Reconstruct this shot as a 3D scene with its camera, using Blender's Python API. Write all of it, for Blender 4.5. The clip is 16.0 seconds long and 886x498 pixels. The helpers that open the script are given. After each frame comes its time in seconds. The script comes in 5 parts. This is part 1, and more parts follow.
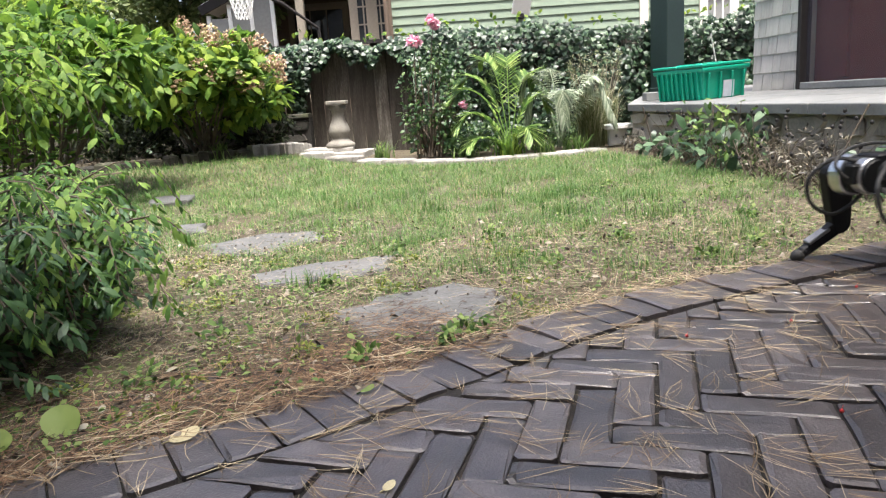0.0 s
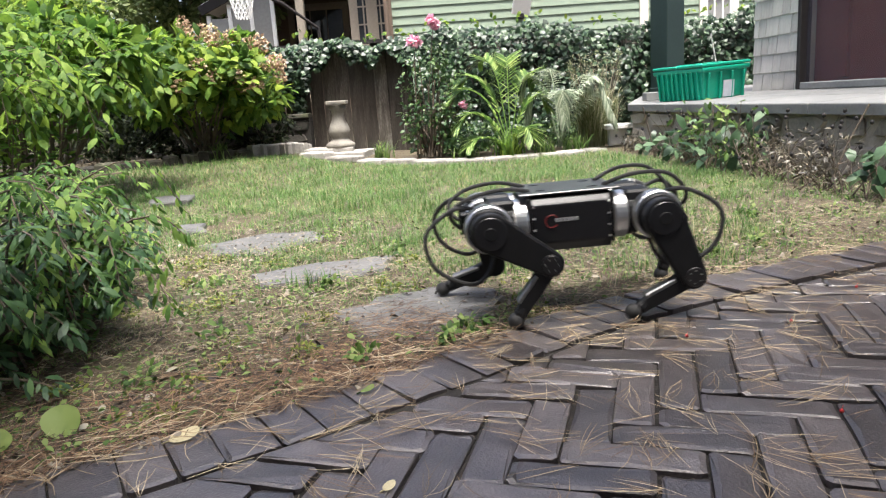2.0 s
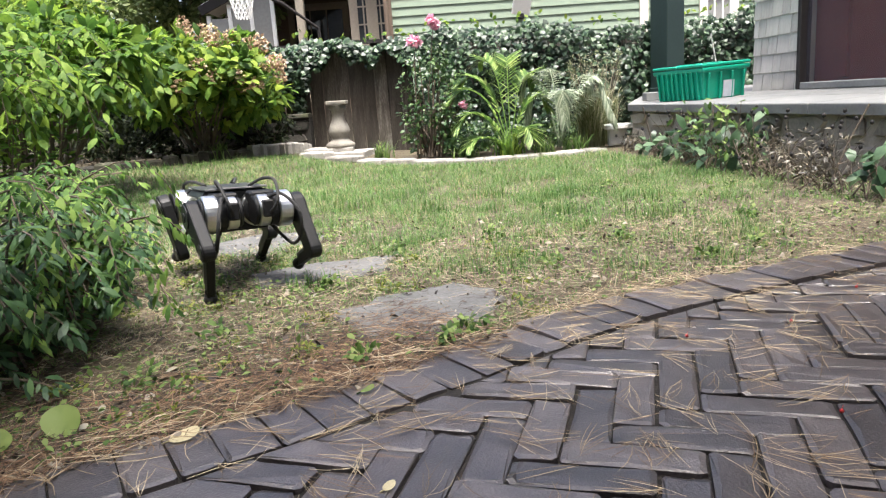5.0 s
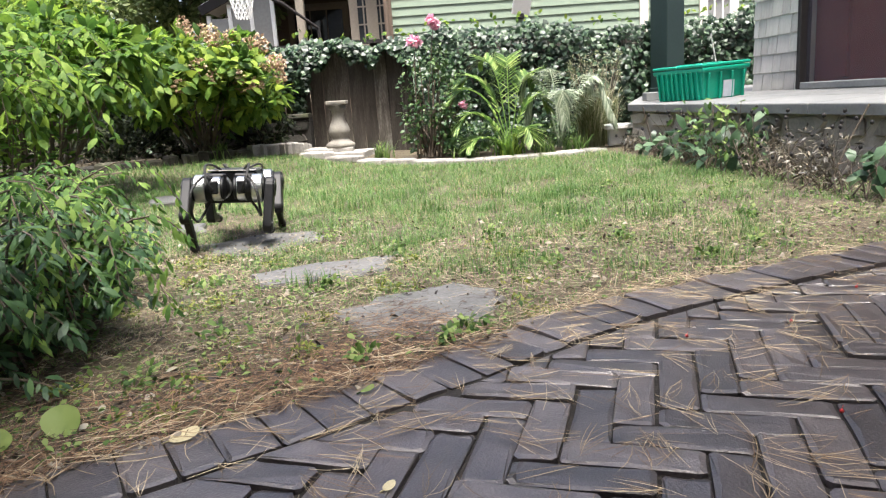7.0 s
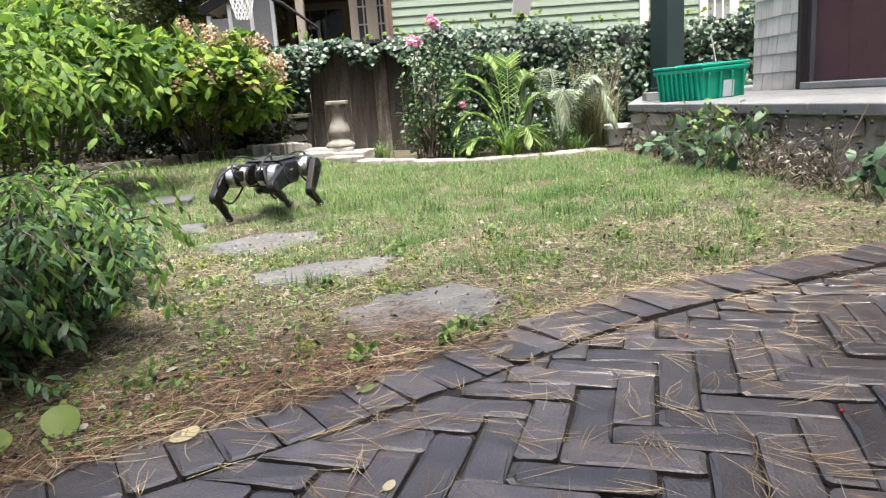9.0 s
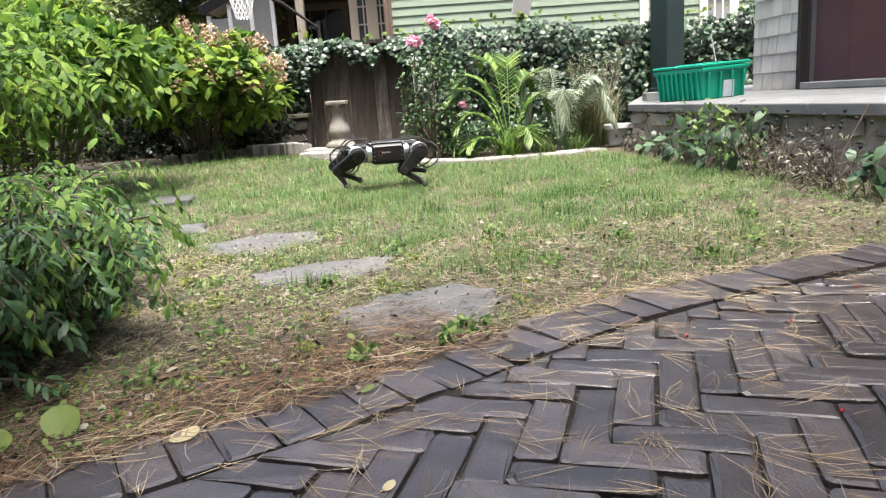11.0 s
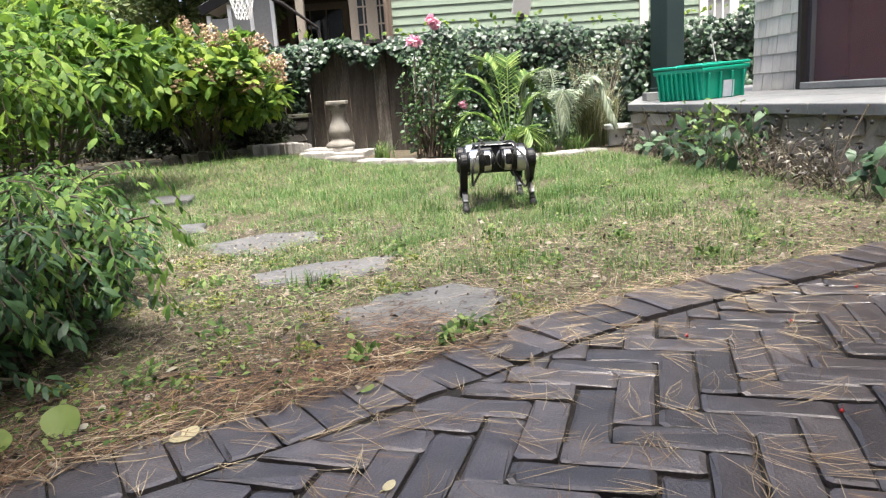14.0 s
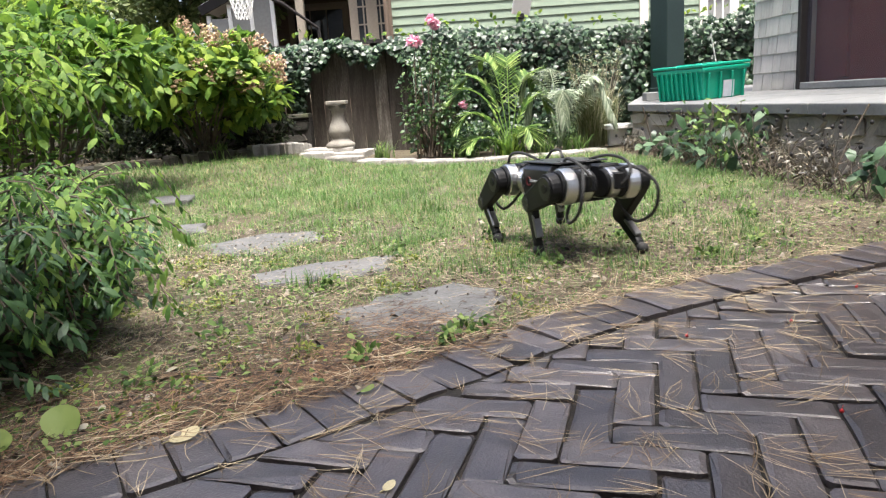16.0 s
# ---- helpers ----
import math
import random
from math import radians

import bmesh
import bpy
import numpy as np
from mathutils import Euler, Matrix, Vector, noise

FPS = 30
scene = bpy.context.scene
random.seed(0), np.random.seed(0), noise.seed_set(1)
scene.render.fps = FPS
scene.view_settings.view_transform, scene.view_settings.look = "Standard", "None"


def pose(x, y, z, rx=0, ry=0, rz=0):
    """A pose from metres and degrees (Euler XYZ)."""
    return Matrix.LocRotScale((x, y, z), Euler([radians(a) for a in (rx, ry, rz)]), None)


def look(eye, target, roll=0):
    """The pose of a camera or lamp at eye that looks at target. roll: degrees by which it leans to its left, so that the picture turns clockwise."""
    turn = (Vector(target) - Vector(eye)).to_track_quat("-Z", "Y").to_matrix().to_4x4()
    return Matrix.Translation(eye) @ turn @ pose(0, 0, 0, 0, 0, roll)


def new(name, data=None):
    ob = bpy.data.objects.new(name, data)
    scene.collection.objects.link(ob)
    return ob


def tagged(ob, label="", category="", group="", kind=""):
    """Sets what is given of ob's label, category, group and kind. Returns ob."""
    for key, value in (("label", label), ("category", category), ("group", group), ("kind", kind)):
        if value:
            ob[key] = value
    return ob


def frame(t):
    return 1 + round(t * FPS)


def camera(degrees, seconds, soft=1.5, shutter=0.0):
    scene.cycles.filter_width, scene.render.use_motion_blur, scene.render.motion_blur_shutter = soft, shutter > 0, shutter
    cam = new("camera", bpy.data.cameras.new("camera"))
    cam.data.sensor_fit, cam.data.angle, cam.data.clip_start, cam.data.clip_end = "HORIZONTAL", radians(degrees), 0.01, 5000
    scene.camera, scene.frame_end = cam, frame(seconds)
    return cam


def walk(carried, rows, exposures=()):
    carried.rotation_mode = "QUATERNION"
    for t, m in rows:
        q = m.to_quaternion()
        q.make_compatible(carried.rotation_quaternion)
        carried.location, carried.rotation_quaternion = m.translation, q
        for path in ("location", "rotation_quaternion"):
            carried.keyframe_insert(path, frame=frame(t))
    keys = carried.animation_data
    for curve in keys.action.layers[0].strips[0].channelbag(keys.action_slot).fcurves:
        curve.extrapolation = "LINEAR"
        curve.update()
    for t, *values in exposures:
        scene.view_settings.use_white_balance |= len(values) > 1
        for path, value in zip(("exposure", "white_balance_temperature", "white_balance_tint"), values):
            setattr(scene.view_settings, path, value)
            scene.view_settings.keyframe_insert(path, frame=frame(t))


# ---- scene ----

# ---------- camera: stands still on the patio ----------
CAM_H = 0.51
cam = camera(65.03, 16.0, soft=1.25, shutter=0.5)
EYE = Vector((0, 0, CAM_H))
STAND = look(EYE, EYE + Vector((0, math.cos(radians(12.105)), -math.sin(radians(12.105)))), -4.0)
walk(cam, [(0, STAND), (16, STAND)], exposures=[(0, 1.69), (1, 1.65), (2.2, 1.67), (3.0, 1.78), (3.5, 1.86), (4.2, 1.80), (6.5, 1.73), (9, 1.71), (16, 1.70)])

# ---------- light: hazy high sun over the added wall behind the viewer, bright sky -----
SUN_FROM = Vector((0.05, -0.30, 1.0)).normalized()
world = bpy.data.worlds.new("sky")
scene.world = world
world.use_nodes = True
wn = world.node_tree
sky = wn.nodes.new("ShaderNodeTexSky")
sky.sky_type, sky.sun_disc = "NISHITA", False
sky.sun_elevation = math.asin(SUN_FROM.z)
sky.sun_rotation = math.atan2(SUN_FROM.x, SUN_FROM.y)
sky.air_density, sky.dust_density, sky.ozone_density = 0.8, 7.0, 0.8
bg = wn.nodes["Background"]
bg.inputs[1].default_value = 0.15
wn.links.new(sky.outputs[0], bg.inputs[0])
sun = new("sun", bpy.data.lights.new("sun", "SUN"))
sun.data.energy, sun.data.angle, sun.data.color = 2.9, radians(14), (1.0, 0.985, 0.96)
sun.matrix_world = look((0, 0, 20), Vector((0, 0, 20)) - SUN_FROM)


# ---------- materials ----------
def mat(name, ramp, scale=20.0, rough=0.7, metal=0.0, bump=0.2, bump_scale=None, fine=None, island=0.0,
        obj=0.0, trans=0.0, spec=0.5, stretch=(1, 1, 1), detail=6.0, sheen=0.0):
    """Colours in ramp [(pos, rgb)] run over two scales of noise; island / obj add chance per piece."""
    m = bpy.data.materials.new(name)
    m.use_nodes = True
    t = m.node_tree
    N, L = t.nodes, t.links
    b = N["Principled BSDF"]
    b.inputs["Roughness"].default_value, b.inputs["Metallic"].default_value = rough, metal
    b.inputs["Specular IOR Level"].default_value = spec
    co = N.new("ShaderNodeTexCoord")
    mp = N.new("ShaderNodeMapping")
    mp.inputs["Scale"].default_value = stretch
    L.new(co.outputs["Object"], mp.inputs[0])
    n1 = N.new("ShaderNodeTexNoise")
    n1.inputs["Scale"].default_value, n1.inputs["Detail"].default_value = scale, detail
    n2 = N.new("ShaderNodeTexNoise")
    n2.inputs["Scale"].default_value, n2.inputs["Detail"].default_value = fine or scale * 9, 4
    for n in (n1, n2):
        L.new(mp.outputs[0], n.inputs["Vector"])
    mix = N.new("ShaderNodeMath")
    mix.operation = "MULTIPLY_ADD"
    mix.inputs[1].default_value = 0.45
    L.new(n2.outputs["Fac"], mix.inputs[0])
    half = N.new("ShaderNodeMath")
    half.operation = "MULTIPLY"
    half.inputs[1].default_value = 0.55
    L.new(n1.outputs["Fac"], half.inputs[0])
    L.new(half.outputs[0], mix.inputs[2])
    last = mix.outputs[0]
    for amount, node, socket in ((island, "ShaderNodeNewGeometry", "Random Per Island"), (obj, "ShaderNodeObjectInfo", "Random")):
        if amount:
            r = N.new(node)
            k = N.new("ShaderNodeMath")
            k.operation = "MULTIPLY_ADD"
            k.inputs[1].default_value = amount
            L.new(r.outputs[socket], k.inputs[0])
            sub = N.new("ShaderNodeMath")
            sub.operation = "SUBTRACT"
            sub.inputs[1].default_value = amount / 2
            L.new(last, sub.inputs[0])
            L.new(sub.outputs[0], k.inputs[2])
            last = k.outputs[0]
    cr = N.new("ShaderNodeValToRGB")
    el = cr.color_ramp.elements
    while len(el) > 1:
        el.remove(el[-1])
    el[0].position, el[0].color = ramp[0][0], (*ramp[0][1], 1)
    for p, c in ramp[1:]:
        el.new(p).color = (*c, 1)
    L.new(last, cr.inputs[0])
    L.new(cr.outputs[0], b.inputs["Base Color"])
    if bump:
        bp = N.new("ShaderNodeBump")
        bp.inputs["Strength"].default_value = bump
        bp.inputs["Distance"].default_value = 0.01
        L.new(last if not bump_scale else n2.outputs["Fac"], bp.inputs["Height"])
        L.new(bp.outputs[0], b.inputs["Normal"])
    if trans:
        tr = N.new("ShaderNodeBsdfTranslucent")
        L.new(cr.outputs[0], tr.inputs[0])
        ms = N.new("ShaderNodeMixShader")
        ms.inputs[0].default_value = trans
        L.new(b.outputs[0], ms.inputs[1])
        L.new(tr.outputs[0], ms.inputs[2])
        L.new(ms.outputs[0], N["Material Output"].inputs[0])
    return m


def plain(name, rgb, rough=0.5, metal=0.0, spec=0.5, var=0.15, scale=30, bump=0.05):
    a = tuple(c * (1 - var) for c in rgb)
    z = tuple(min(1, c * (1 + var)) for c in rgb)
    return mat(name, [(0.3, a), (0.7, z)], scale, rough, metal, bump, spec=spec)


M_SOIL = mat("soil and thatch", [(0.25, (0.018, 0.014, 0.009)), (0.42, (0.05, 0.038, 0.022)), (0.55, (0.09, 0.072, 0.042)),
                                 (0.7, (0.055, 0.065, 0.022))], 6, 0.95, bump=0.9, fine=160)
M_SAND = mat("patio bedding", [(0.3, (0.008, 0.007, 0.006)), (0.6, (0.022, 0.019, 0.015)), (0.75, (0.028, 0.034, 0.014))], 12, 0.95, bump=0.6)
M_BRICK = mat("paver brick", [(0.22, (0.015, 0.012, 0.012)), (0.42, (0.040, 0.033, 0.032)), (0.58, (0.064, 0.053, 0.051)),
                              (0.8, (0.112, 0.097, 0.093))], 17, 0.36, bump=0.34, obj=0.34, fine=230, spec=1.0)
M_FLAG = mat("flagstone", [(0.28, (0.040, 0.040, 0.039)), (0.45, (0.082, 0.082, 0.080)), (0.6, (0.115, 0.114, 0.110)), (0.75, (0.18, 0.175, 0.165))], 7, 0.7, fine=60, bump=1.0, obj=0.2)
M_EDGE = mat("pale edging stone", [(0.3, (0.16, 0.15, 0.135)), (0.5, (0.26, 0.247, 0.225)), (0.7, (0.36, 0.345, 0.315))], 9, 0.9, bump=0.5, obj=0.3)
M_PORCHBED = mat("sandy wall mortar", [(0.3, (0.20, 0.18, 0.15)), (0.55, (0.30, 0.27, 0.22)), (0.75, (0.38, 0.345, 0.29))], 6, 0.95, bump=0.7)
M_PORCHROCK = mat("pale field stone", [(0.25, (0.13, 0.118, 0.10)), (0.5, (0.25, 0.225, 0.19)), (0.75, (0.36, 0.33, 0.285))], 6, 0.9, bump=0.6, obj=0.5)
M_ROCK = mat("field stone", [(0.25, (0.07, 0.06, 0.052)), (0.45, (0.15, 0.13, 0.112)), (0.6, (0.21, 0.185, 0.155)), (0.75, (0.27, 0.23, 0.195))], 7, 0.9, bump=0.5, obj=0.5)
# mossy stone; the shrubs' shade is put into its dark colour
M_MOSSROCK_SHADE = mat("mossy stone darkened for shade", [(0.25, (0.016, 0.015, 0.012)), (0.45, (0.036, 0.033, 0.027)), (0.6, (0.06, 0.055, 0.045)), (0.75, (0.06, 0.066, 0.036))], 7, 0.95, bump=0.6, obj=0.4)
M_MORTAR = mat("mortar", [(0.3, (0.12, 0.105, 0.09)), (0.7, (0.21, 0.188, 0.16))], 18, 0.95, bump=0.5)
M_BLUE = mat("bluestone slab", [(0.3, (0.12, 0.124, 0.123)), (0.6, (0.18, 0.182, 0.178)), (0.8, (0.235, 0.234, 0.226))], 5, 0.75, bump=0.25, obj=0.15)
M_FENCE = mat("weathered fence wood", [(0.25, (0.016, 0.013, 0.010)), (0.46, (0.040, 0.033, 0.026)), (0.6, (0.075, 0.065, 0.054)), (0.72, (0.17, 0.165, 0.14))],
              9, 0.9, bump=0.5, obj=0.2, stretch=(3, 3, 0.35))
M_GREENWALL = mat("sage green clapboard paint", [(0.3, (0.165, 0.215, 0.155)), (0.7, (0.20, 0.255, 0.185))], 4, 0.6, bump=0.1, island=0.12)
M_TRIM = mat("cream trim paint", [(0.3, (0.58, 0.53, 0.44)), (0.7, (0.68, 0.63, 0.54))], 8, 0.6, bump=0.08)
M_WHITE = plain("white paint", (0.74, 0.74, 0.72), 0.5, var=0.06)
M_DARK = plain("dark painted wood", (0.016, 0.014, 0.014), 0.7, spec=0.3)
M_BROWNTRIM = plain("brown trim paint", (0.12, 0.085, 0.06), 0.6)
M_POST = mat("dark green porch paint", [(0.3, (0.009, 0.02, 0.018)), (0.7, (0.016, 0.032, 0.029))], 6, 0.45, bump=0.08)
M_SHINGLE = mat("grey cedar shingle", [(0.25, (0.31, 0.295, 0.27)), (0.5, (0.41, 0.395, 0.365)), (0.75, (0.49, 0.475, 0.44))], 9, 0.85, bump=0.4, obj=0.35, stretch=(4, 4, 0.6))
M_RED = mat("dark red door paint", [(0.3, (0.20, 0.034, 0.028)), (0.7, (0.28, 0.055, 0.045))], 5, 0.45, bump=0.1)
M_BIN = mat("green moulded plastic", [(0.3, (0.0, 0.24, 0.15)), (0.7, (0.004, 0.31, 0.20))], 6, 0.42, bump=0.06)
M_PAPER = plain("paper label", (0.45, 0.5, 0.55), 0.7)
M_CONC = mat("cast concrete", [(0.3, (0.11, 0.10, 0.085)), (0.5, (0.18, 0.168, 0.145)), (0.7, (0.26, 0.245, 0.21))], 11, 0.9, bump=0.4)
M_BLADE = mat("grass blade", [(0.12, (0.03, 0.078, 0.02)), (0.4, (0.072, 0.172, 0.034)), (0.62, (0.138, 0.25, 0.06)), (0.76, (0.29, 0.28, 0.13)), (0.9, (0.40, 0.35, 0.22))],
              2.2, 0.5, bump=0, island=0.55, trans=0.35)
M_STRAW = mat("dry straw", [(0.15, (0.03, 0.022, 0.015)), (0.5, (0.105, 0.08, 0.05)), (0.85, (0.28, 0.245, 0.17))], 3, 0.75, bump=0, island=0.9)
M_NEEDLE = mat("dry pine needle", [(0.2, (0.14, 0.085, 0.042)), (0.5, (0.29, 0.21, 0.115)), (0.8, (0.48, 0.40, 0.26))], 3, 0.6, bump=0, island=0.9)
M_RUST = mat("old brown needle", [(0.15, (0.014, 0.009, 0.006)), (0.5, (0.085, 0.044, 0.022)), (0.85, (0.26, 0.16, 0.085))], 3, 0.7, bump=0, island=0.9)
M_BARK = mat("bark", [(0.3, (0.05, 0.038, 0.028)), (0.7, (0.14, 0.11, 0.08))], 20, 0.9, bump=0.6)


def leafmat(name, dark, mid, light, trans=0.4, rough=0.45, spread=0.8, spec=0.5):
    return mat(name, [(0.15, dark), (0.5, mid), (0.85, light)], 6, rough, bump=0, island=spread, trans=trans, spec=spec)


L_IVY = leafmat("ivy leaf", (0.008, 0.022, 0.010), (0.024, 0.054, 0.027), (0.07, 0.12, 0.058), 0.12, 0.42, spec=0.5)
L_HYD = leafmat("hydrangea leaf", (0.045, 0.10, 0.018), (0.11, 0.20, 0.028), (0.27, 0.36, 0.055), 0.5, 0.6, spec=0.3)
L_SHRUB = leafmat("shrub leaf", (0.035, 0.085, 0.016), (0.09, 0.18, 0.026), (0.21, 0.32, 0.045), 0.5, 0.6, spec=0.3)
L_MID = leafmat("young shrub leaf", (0.035, 0.09, 0.022), (0.095, 0.19, 0.036), (0.21, 0.32, 0.065), 0.45, 0.6, spec=0.3)
L_NEAR = leafmat("dark shrub leaf", (0.018, 0.052, 0.021), (0.047, 0.113, 0.04), (0.108, 0.205, 0.068), 0.35, 0.5, spec=0.5)
L_ROSE = leafmat("rose leaf", (0.016, 0.045, 0.015), (0.04, 0.095, 0.028), (0.10, 0.16, 0.045), 0.3)
L_PALM = leafmat("palm leaflet", (0.06, 0.13, 0.026), (0.15, 0.26, 0.055), (0.34, 0.44, 0.14), 0.45)
L_STRAP = leafmat("ornamental grass blade", (0.12, 0.15, 0.06), (0.25, 0.27, 0.13), (0.48, 0.46, 0.32), 0.35)
L_WEED = leafmat("broad weed leaf", (0.04, 0.085, 0.02), (0.10, 0.18, 0.04), (0.22, 0.30, 0.09), 0.4, 0.6, spec=0.3)
L_TREE = leafmat("tree leaf", (0.07, 0.11, 0.035), (0.15, 0.21, 0.07), (0.28, 0.33, 0.14), 0.5)
L_BORDER = leafmat("border leaf", (0.02, 0.05, 0.022), (0.05, 0.10, 0.045), (0.12, 0.19, 0.10), 0.3)
L_BROWN = leafmat("browned plant stuff", (0.024, 0.02, 0.014), (0.07, 0.06, 0.042), (0.17, 0.15, 0.10), 0.2)
# near-black on purpose: the gloom under the shrubs is put into this colour
L_UNDER = leafmat("undergrowth leaf darkened for shade", (0.006, 0.010, 0.005), (0.016, 0.024, 0.011), (0.045, 0.06, 0.022), 0.15, 0.7, spec=0.2)
L_PINK = leafmat("faded pink bloom", (0.28, 0.17, 0.11), (0.44, 0.29, 0.19), (0.50, 0.42, 0.24), 0.3)
L_ROSEPINK = leafmat("pink rose petal", (0.66, 0.24, 0.38), (0.78, 0.40, 0.52), (0.84, 0.58, 0.66), 0.35)


# ---------- mesh helpers ----------
def part(name, bm, material, parent=None, label="", smooth=False):
    me = bpy.data.meshes.new(name)
    bm.to_mesh(me)
    bm.free()
    return part_mesh(name, me, material, parent, label, smooth)


def part_mesh(name, me, material, parent=None, label="", smooth=False):
    if material and not me.materials:
        me.materials.append(material)
    if smooth:
        me.polygons.foreach_set("use_smooth", [True] * len(me.polygons))
    ob = new(name, me)
    if parent:
        ob.parent = parent
    if label:
        ob["label"] = label
    return ob


def box(bm, c, size, m=None, bevel=0.0, seg=1):
    """Adds a box with centre c; m places it."""
    r = bmesh.ops.create_cube(bm, size=1.0, matrix=(m or Matrix()) @ Matrix.Translation(c) @ Matrix.Diagonal((*size, 1)))
    if bevel:
        es = list({e for v in r["verts"] for e in v.link_edges})
        bmesh.ops.bevel(bm, geom=es, offset=bevel, segments=seg, affect="EDGES", profile=0.5)
    return bm


def boxes(*specs, bevel=0.0, m=None, seg=1):
    bm = bmesh.new()
    for c, size in specs:
        box(bm, c, size, m, bevel, seg)
    return bm


def lathe(profile, seg=24, m=None, bm=None):
    """Turns (radius, height) pairs about z."""
    bm = bm or bmesh.new()
    m = m or Matrix()
    rings = []
    for r, z in profile:
        rings.append([bm.verts.new(m @ Vector((r * math.cos(a), r * math.sin(a), z)))
                      for a in (2 * math.pi * k / seg for k in range(seg))])
    for a, b in zip(rings, rings[1:]):
        for k in range(seg):
            bm.faces.new((a[k], a[(k + 1) % seg], b[(k + 1) % seg], b[k]))
    bm.faces.new(rings[0][::-1])
    bm.faces.new(rings[-1])
    return bm


def tube(points, radius, seg=7, bm=None, taper=1.0):
    """A round bar through the points."""
    bm = bm or bmesh.new()
    pts = [Vector(p) for p in points]
    rings = []
    side = None
    for i, p in enumerate(pts):
        d = (pts[min(i + 1, len(pts) - 1)] - pts[max(i - 1, 0)]).normalized()
        ref = side if side is not None else (Vector((0, 0, 1)) if abs(d.z) < 0.9 else Vector((1, 0, 0)))
        u = (ref - d * ref.dot(d)).normalized()
        side = u
        v = d.cross(u)
        r = radius * (1 + (taper - 1) * i / max(1, len(pts) - 1))
        rings.append([bm.verts.new(p + r * (math.cos(a) * u + math.sin(a) * v)) for a in (2 * math.pi * k / seg for k in range(seg))])
    for a, b in zip(rings, rings[1:]):
        for k in range(seg):
            bm.faces.new((a[k], a[(k + 1) % seg], b[(k + 1) % seg], b[k]))
    bm.faces.new(rings[0][::-1])
    bm.faces.new(rings[-1])
    return bm


def spline(pts, n):
    """n + 1 points of a smooth line through pts."""
    P = [Vector(p) for p in pts]
    out = []
    for i in range(n + 1):
        u = i / n * (len(P) - 1)
        k = min(int(u), len(P) - 2)
        f = u - k
        a, b, c, d = P[max(k - 1, 0)], P[k], P[k + 1], P[min(k + 2, len(P) - 1)]
        out.append(0.5 * ((2 * b) + (c - a) * f + (2 * a - 5 * b + 4 * c - d) * f * f + (3 * b - a - 3 * c + d) * f ** 3))
    return out


def prism(poly, z0, z1, bevel=0.0, uneven=0.0, rng=None, drop=None):
    """A flat stone: polygon poly from z0 up to z1, with bevelled rim."""
    bm = bmesh.new()
    n = len(poly)
    cx = sum(p[0] for p in poly) / n
    cy = sum(p[1] for p in poly) / n
    dz = [(rng.uniform(-uneven, uneven) if rng else 0) for _ in poly]
    lo = [bm.verts.new((p[0], p[1], z0)) for p in poly]
    mid = [bm.verts.new((p[0], p[1], z1 - (bevel if drop is None else drop) + d)) for p, d in zip(poly, dz)]

    def shrink(p):
        v = Vector((cx - p[0], cy - p[1]))
        v = v.normalized() * min(bevel, v.length * 0.5) if v.length else v
        return p[0] + v.x, p[1] + v.y
    top = [bm.verts.new((*shrink(p), z1 + d)) for p, d in zip(poly, dz)]
    for i in range(n):
        j = (i + 1) % n
        bm.faces.new((lo[i], lo[j], mid[j], mid[i]))
        bm.faces.new((mid[i], mid[j], top[j], top[i]))
    bm.faces.new(top)
    bm.faces.new(lo[::-1])
    bmesh.ops.recalc_face_normals(bm, faces=bm.faces)
    return bm


def raw_mesh(name, verts, faces):
    """A mesh from numpy arrays; faces all with the same number of corners."""
    me = bpy.data.meshes.new(name)
    k = faces.shape[1]
    me.vertices.add(len(verts))
    me.vertices.foreach_set("co", verts.astype(np.float32).ravel())
    me.loops.add(faces.size)
    me.loops.foreach_set("vertex_index", faces.astype(np.int32).ravel())
    me.polygons.add(len(faces))
    me.polygons.foreach_set("loop_start", np.arange(0, faces.size, k, dtype=np.int32))
    me.update(calc_edges=True)
    return me


def unit(a):
    return a / np.maximum(np.linalg.norm(a, axis=-1, keepdims=True), 1e-9)


def leaves_mesh(name, pos, way, up, length, width, bend=0.25, shape=(0.0, 0.85, 1.0, 0.0)):
    """Folded, drooping leaves: three cross sections and a tip each. pos base points, way directions, up the leaf's upper side."""
    n = len(pos)
    way = unit(way)
    side = unit(np.cross(way, up))
    nrm = unit(np.cross(side, way))
    L = np.broadcast_to(np.asarray(length, float), (n,))[:, None]
    W = np.broadcast_to(np.asarray(width, float), (n,))[:, None] * 0.5
    cols = []
    for f, w in ((0.0, 0.12), (0.33, shape[1]), (0.66, shape[2]), (1.0, 0.06)):
        c = pos + way * L * f - nrm * L * bend * f * f
        lift = nrm * W * 0.22 * w
        cols += [c - side * W * w + lift, c + side * W * w + lift]
    V = np.stack(cols, 1).reshape(-1, 3)
    base = (np.arange(n) * 8)[:, None, None]
    F = np.array([[0, 1, 3, 2], [2, 3, 5, 4], [4, 5, 7, 6]])[None] + base
    return raw_mesh(name, V, F.reshape(-1, 4))


def rnd_dirs(rng, n, up=0.0):
    d = rng.normal(size=(n, 3))
    d[:, 2] += up
    return unit(d)


# ---------- ground ----------
def smooth(u):
    u = np.clip(u, 0, 1)
    return u * u * (3 - 2 * u)


def rise(x, y):
    """The lawn climbs a little towards the far left."""
    return 0.12 * smooth((np.asarray(y) - 4.5) / 2.2) * smooth((-np.asarray(x) - 0.2) / 1.6)


SOIL_Z = -0.012


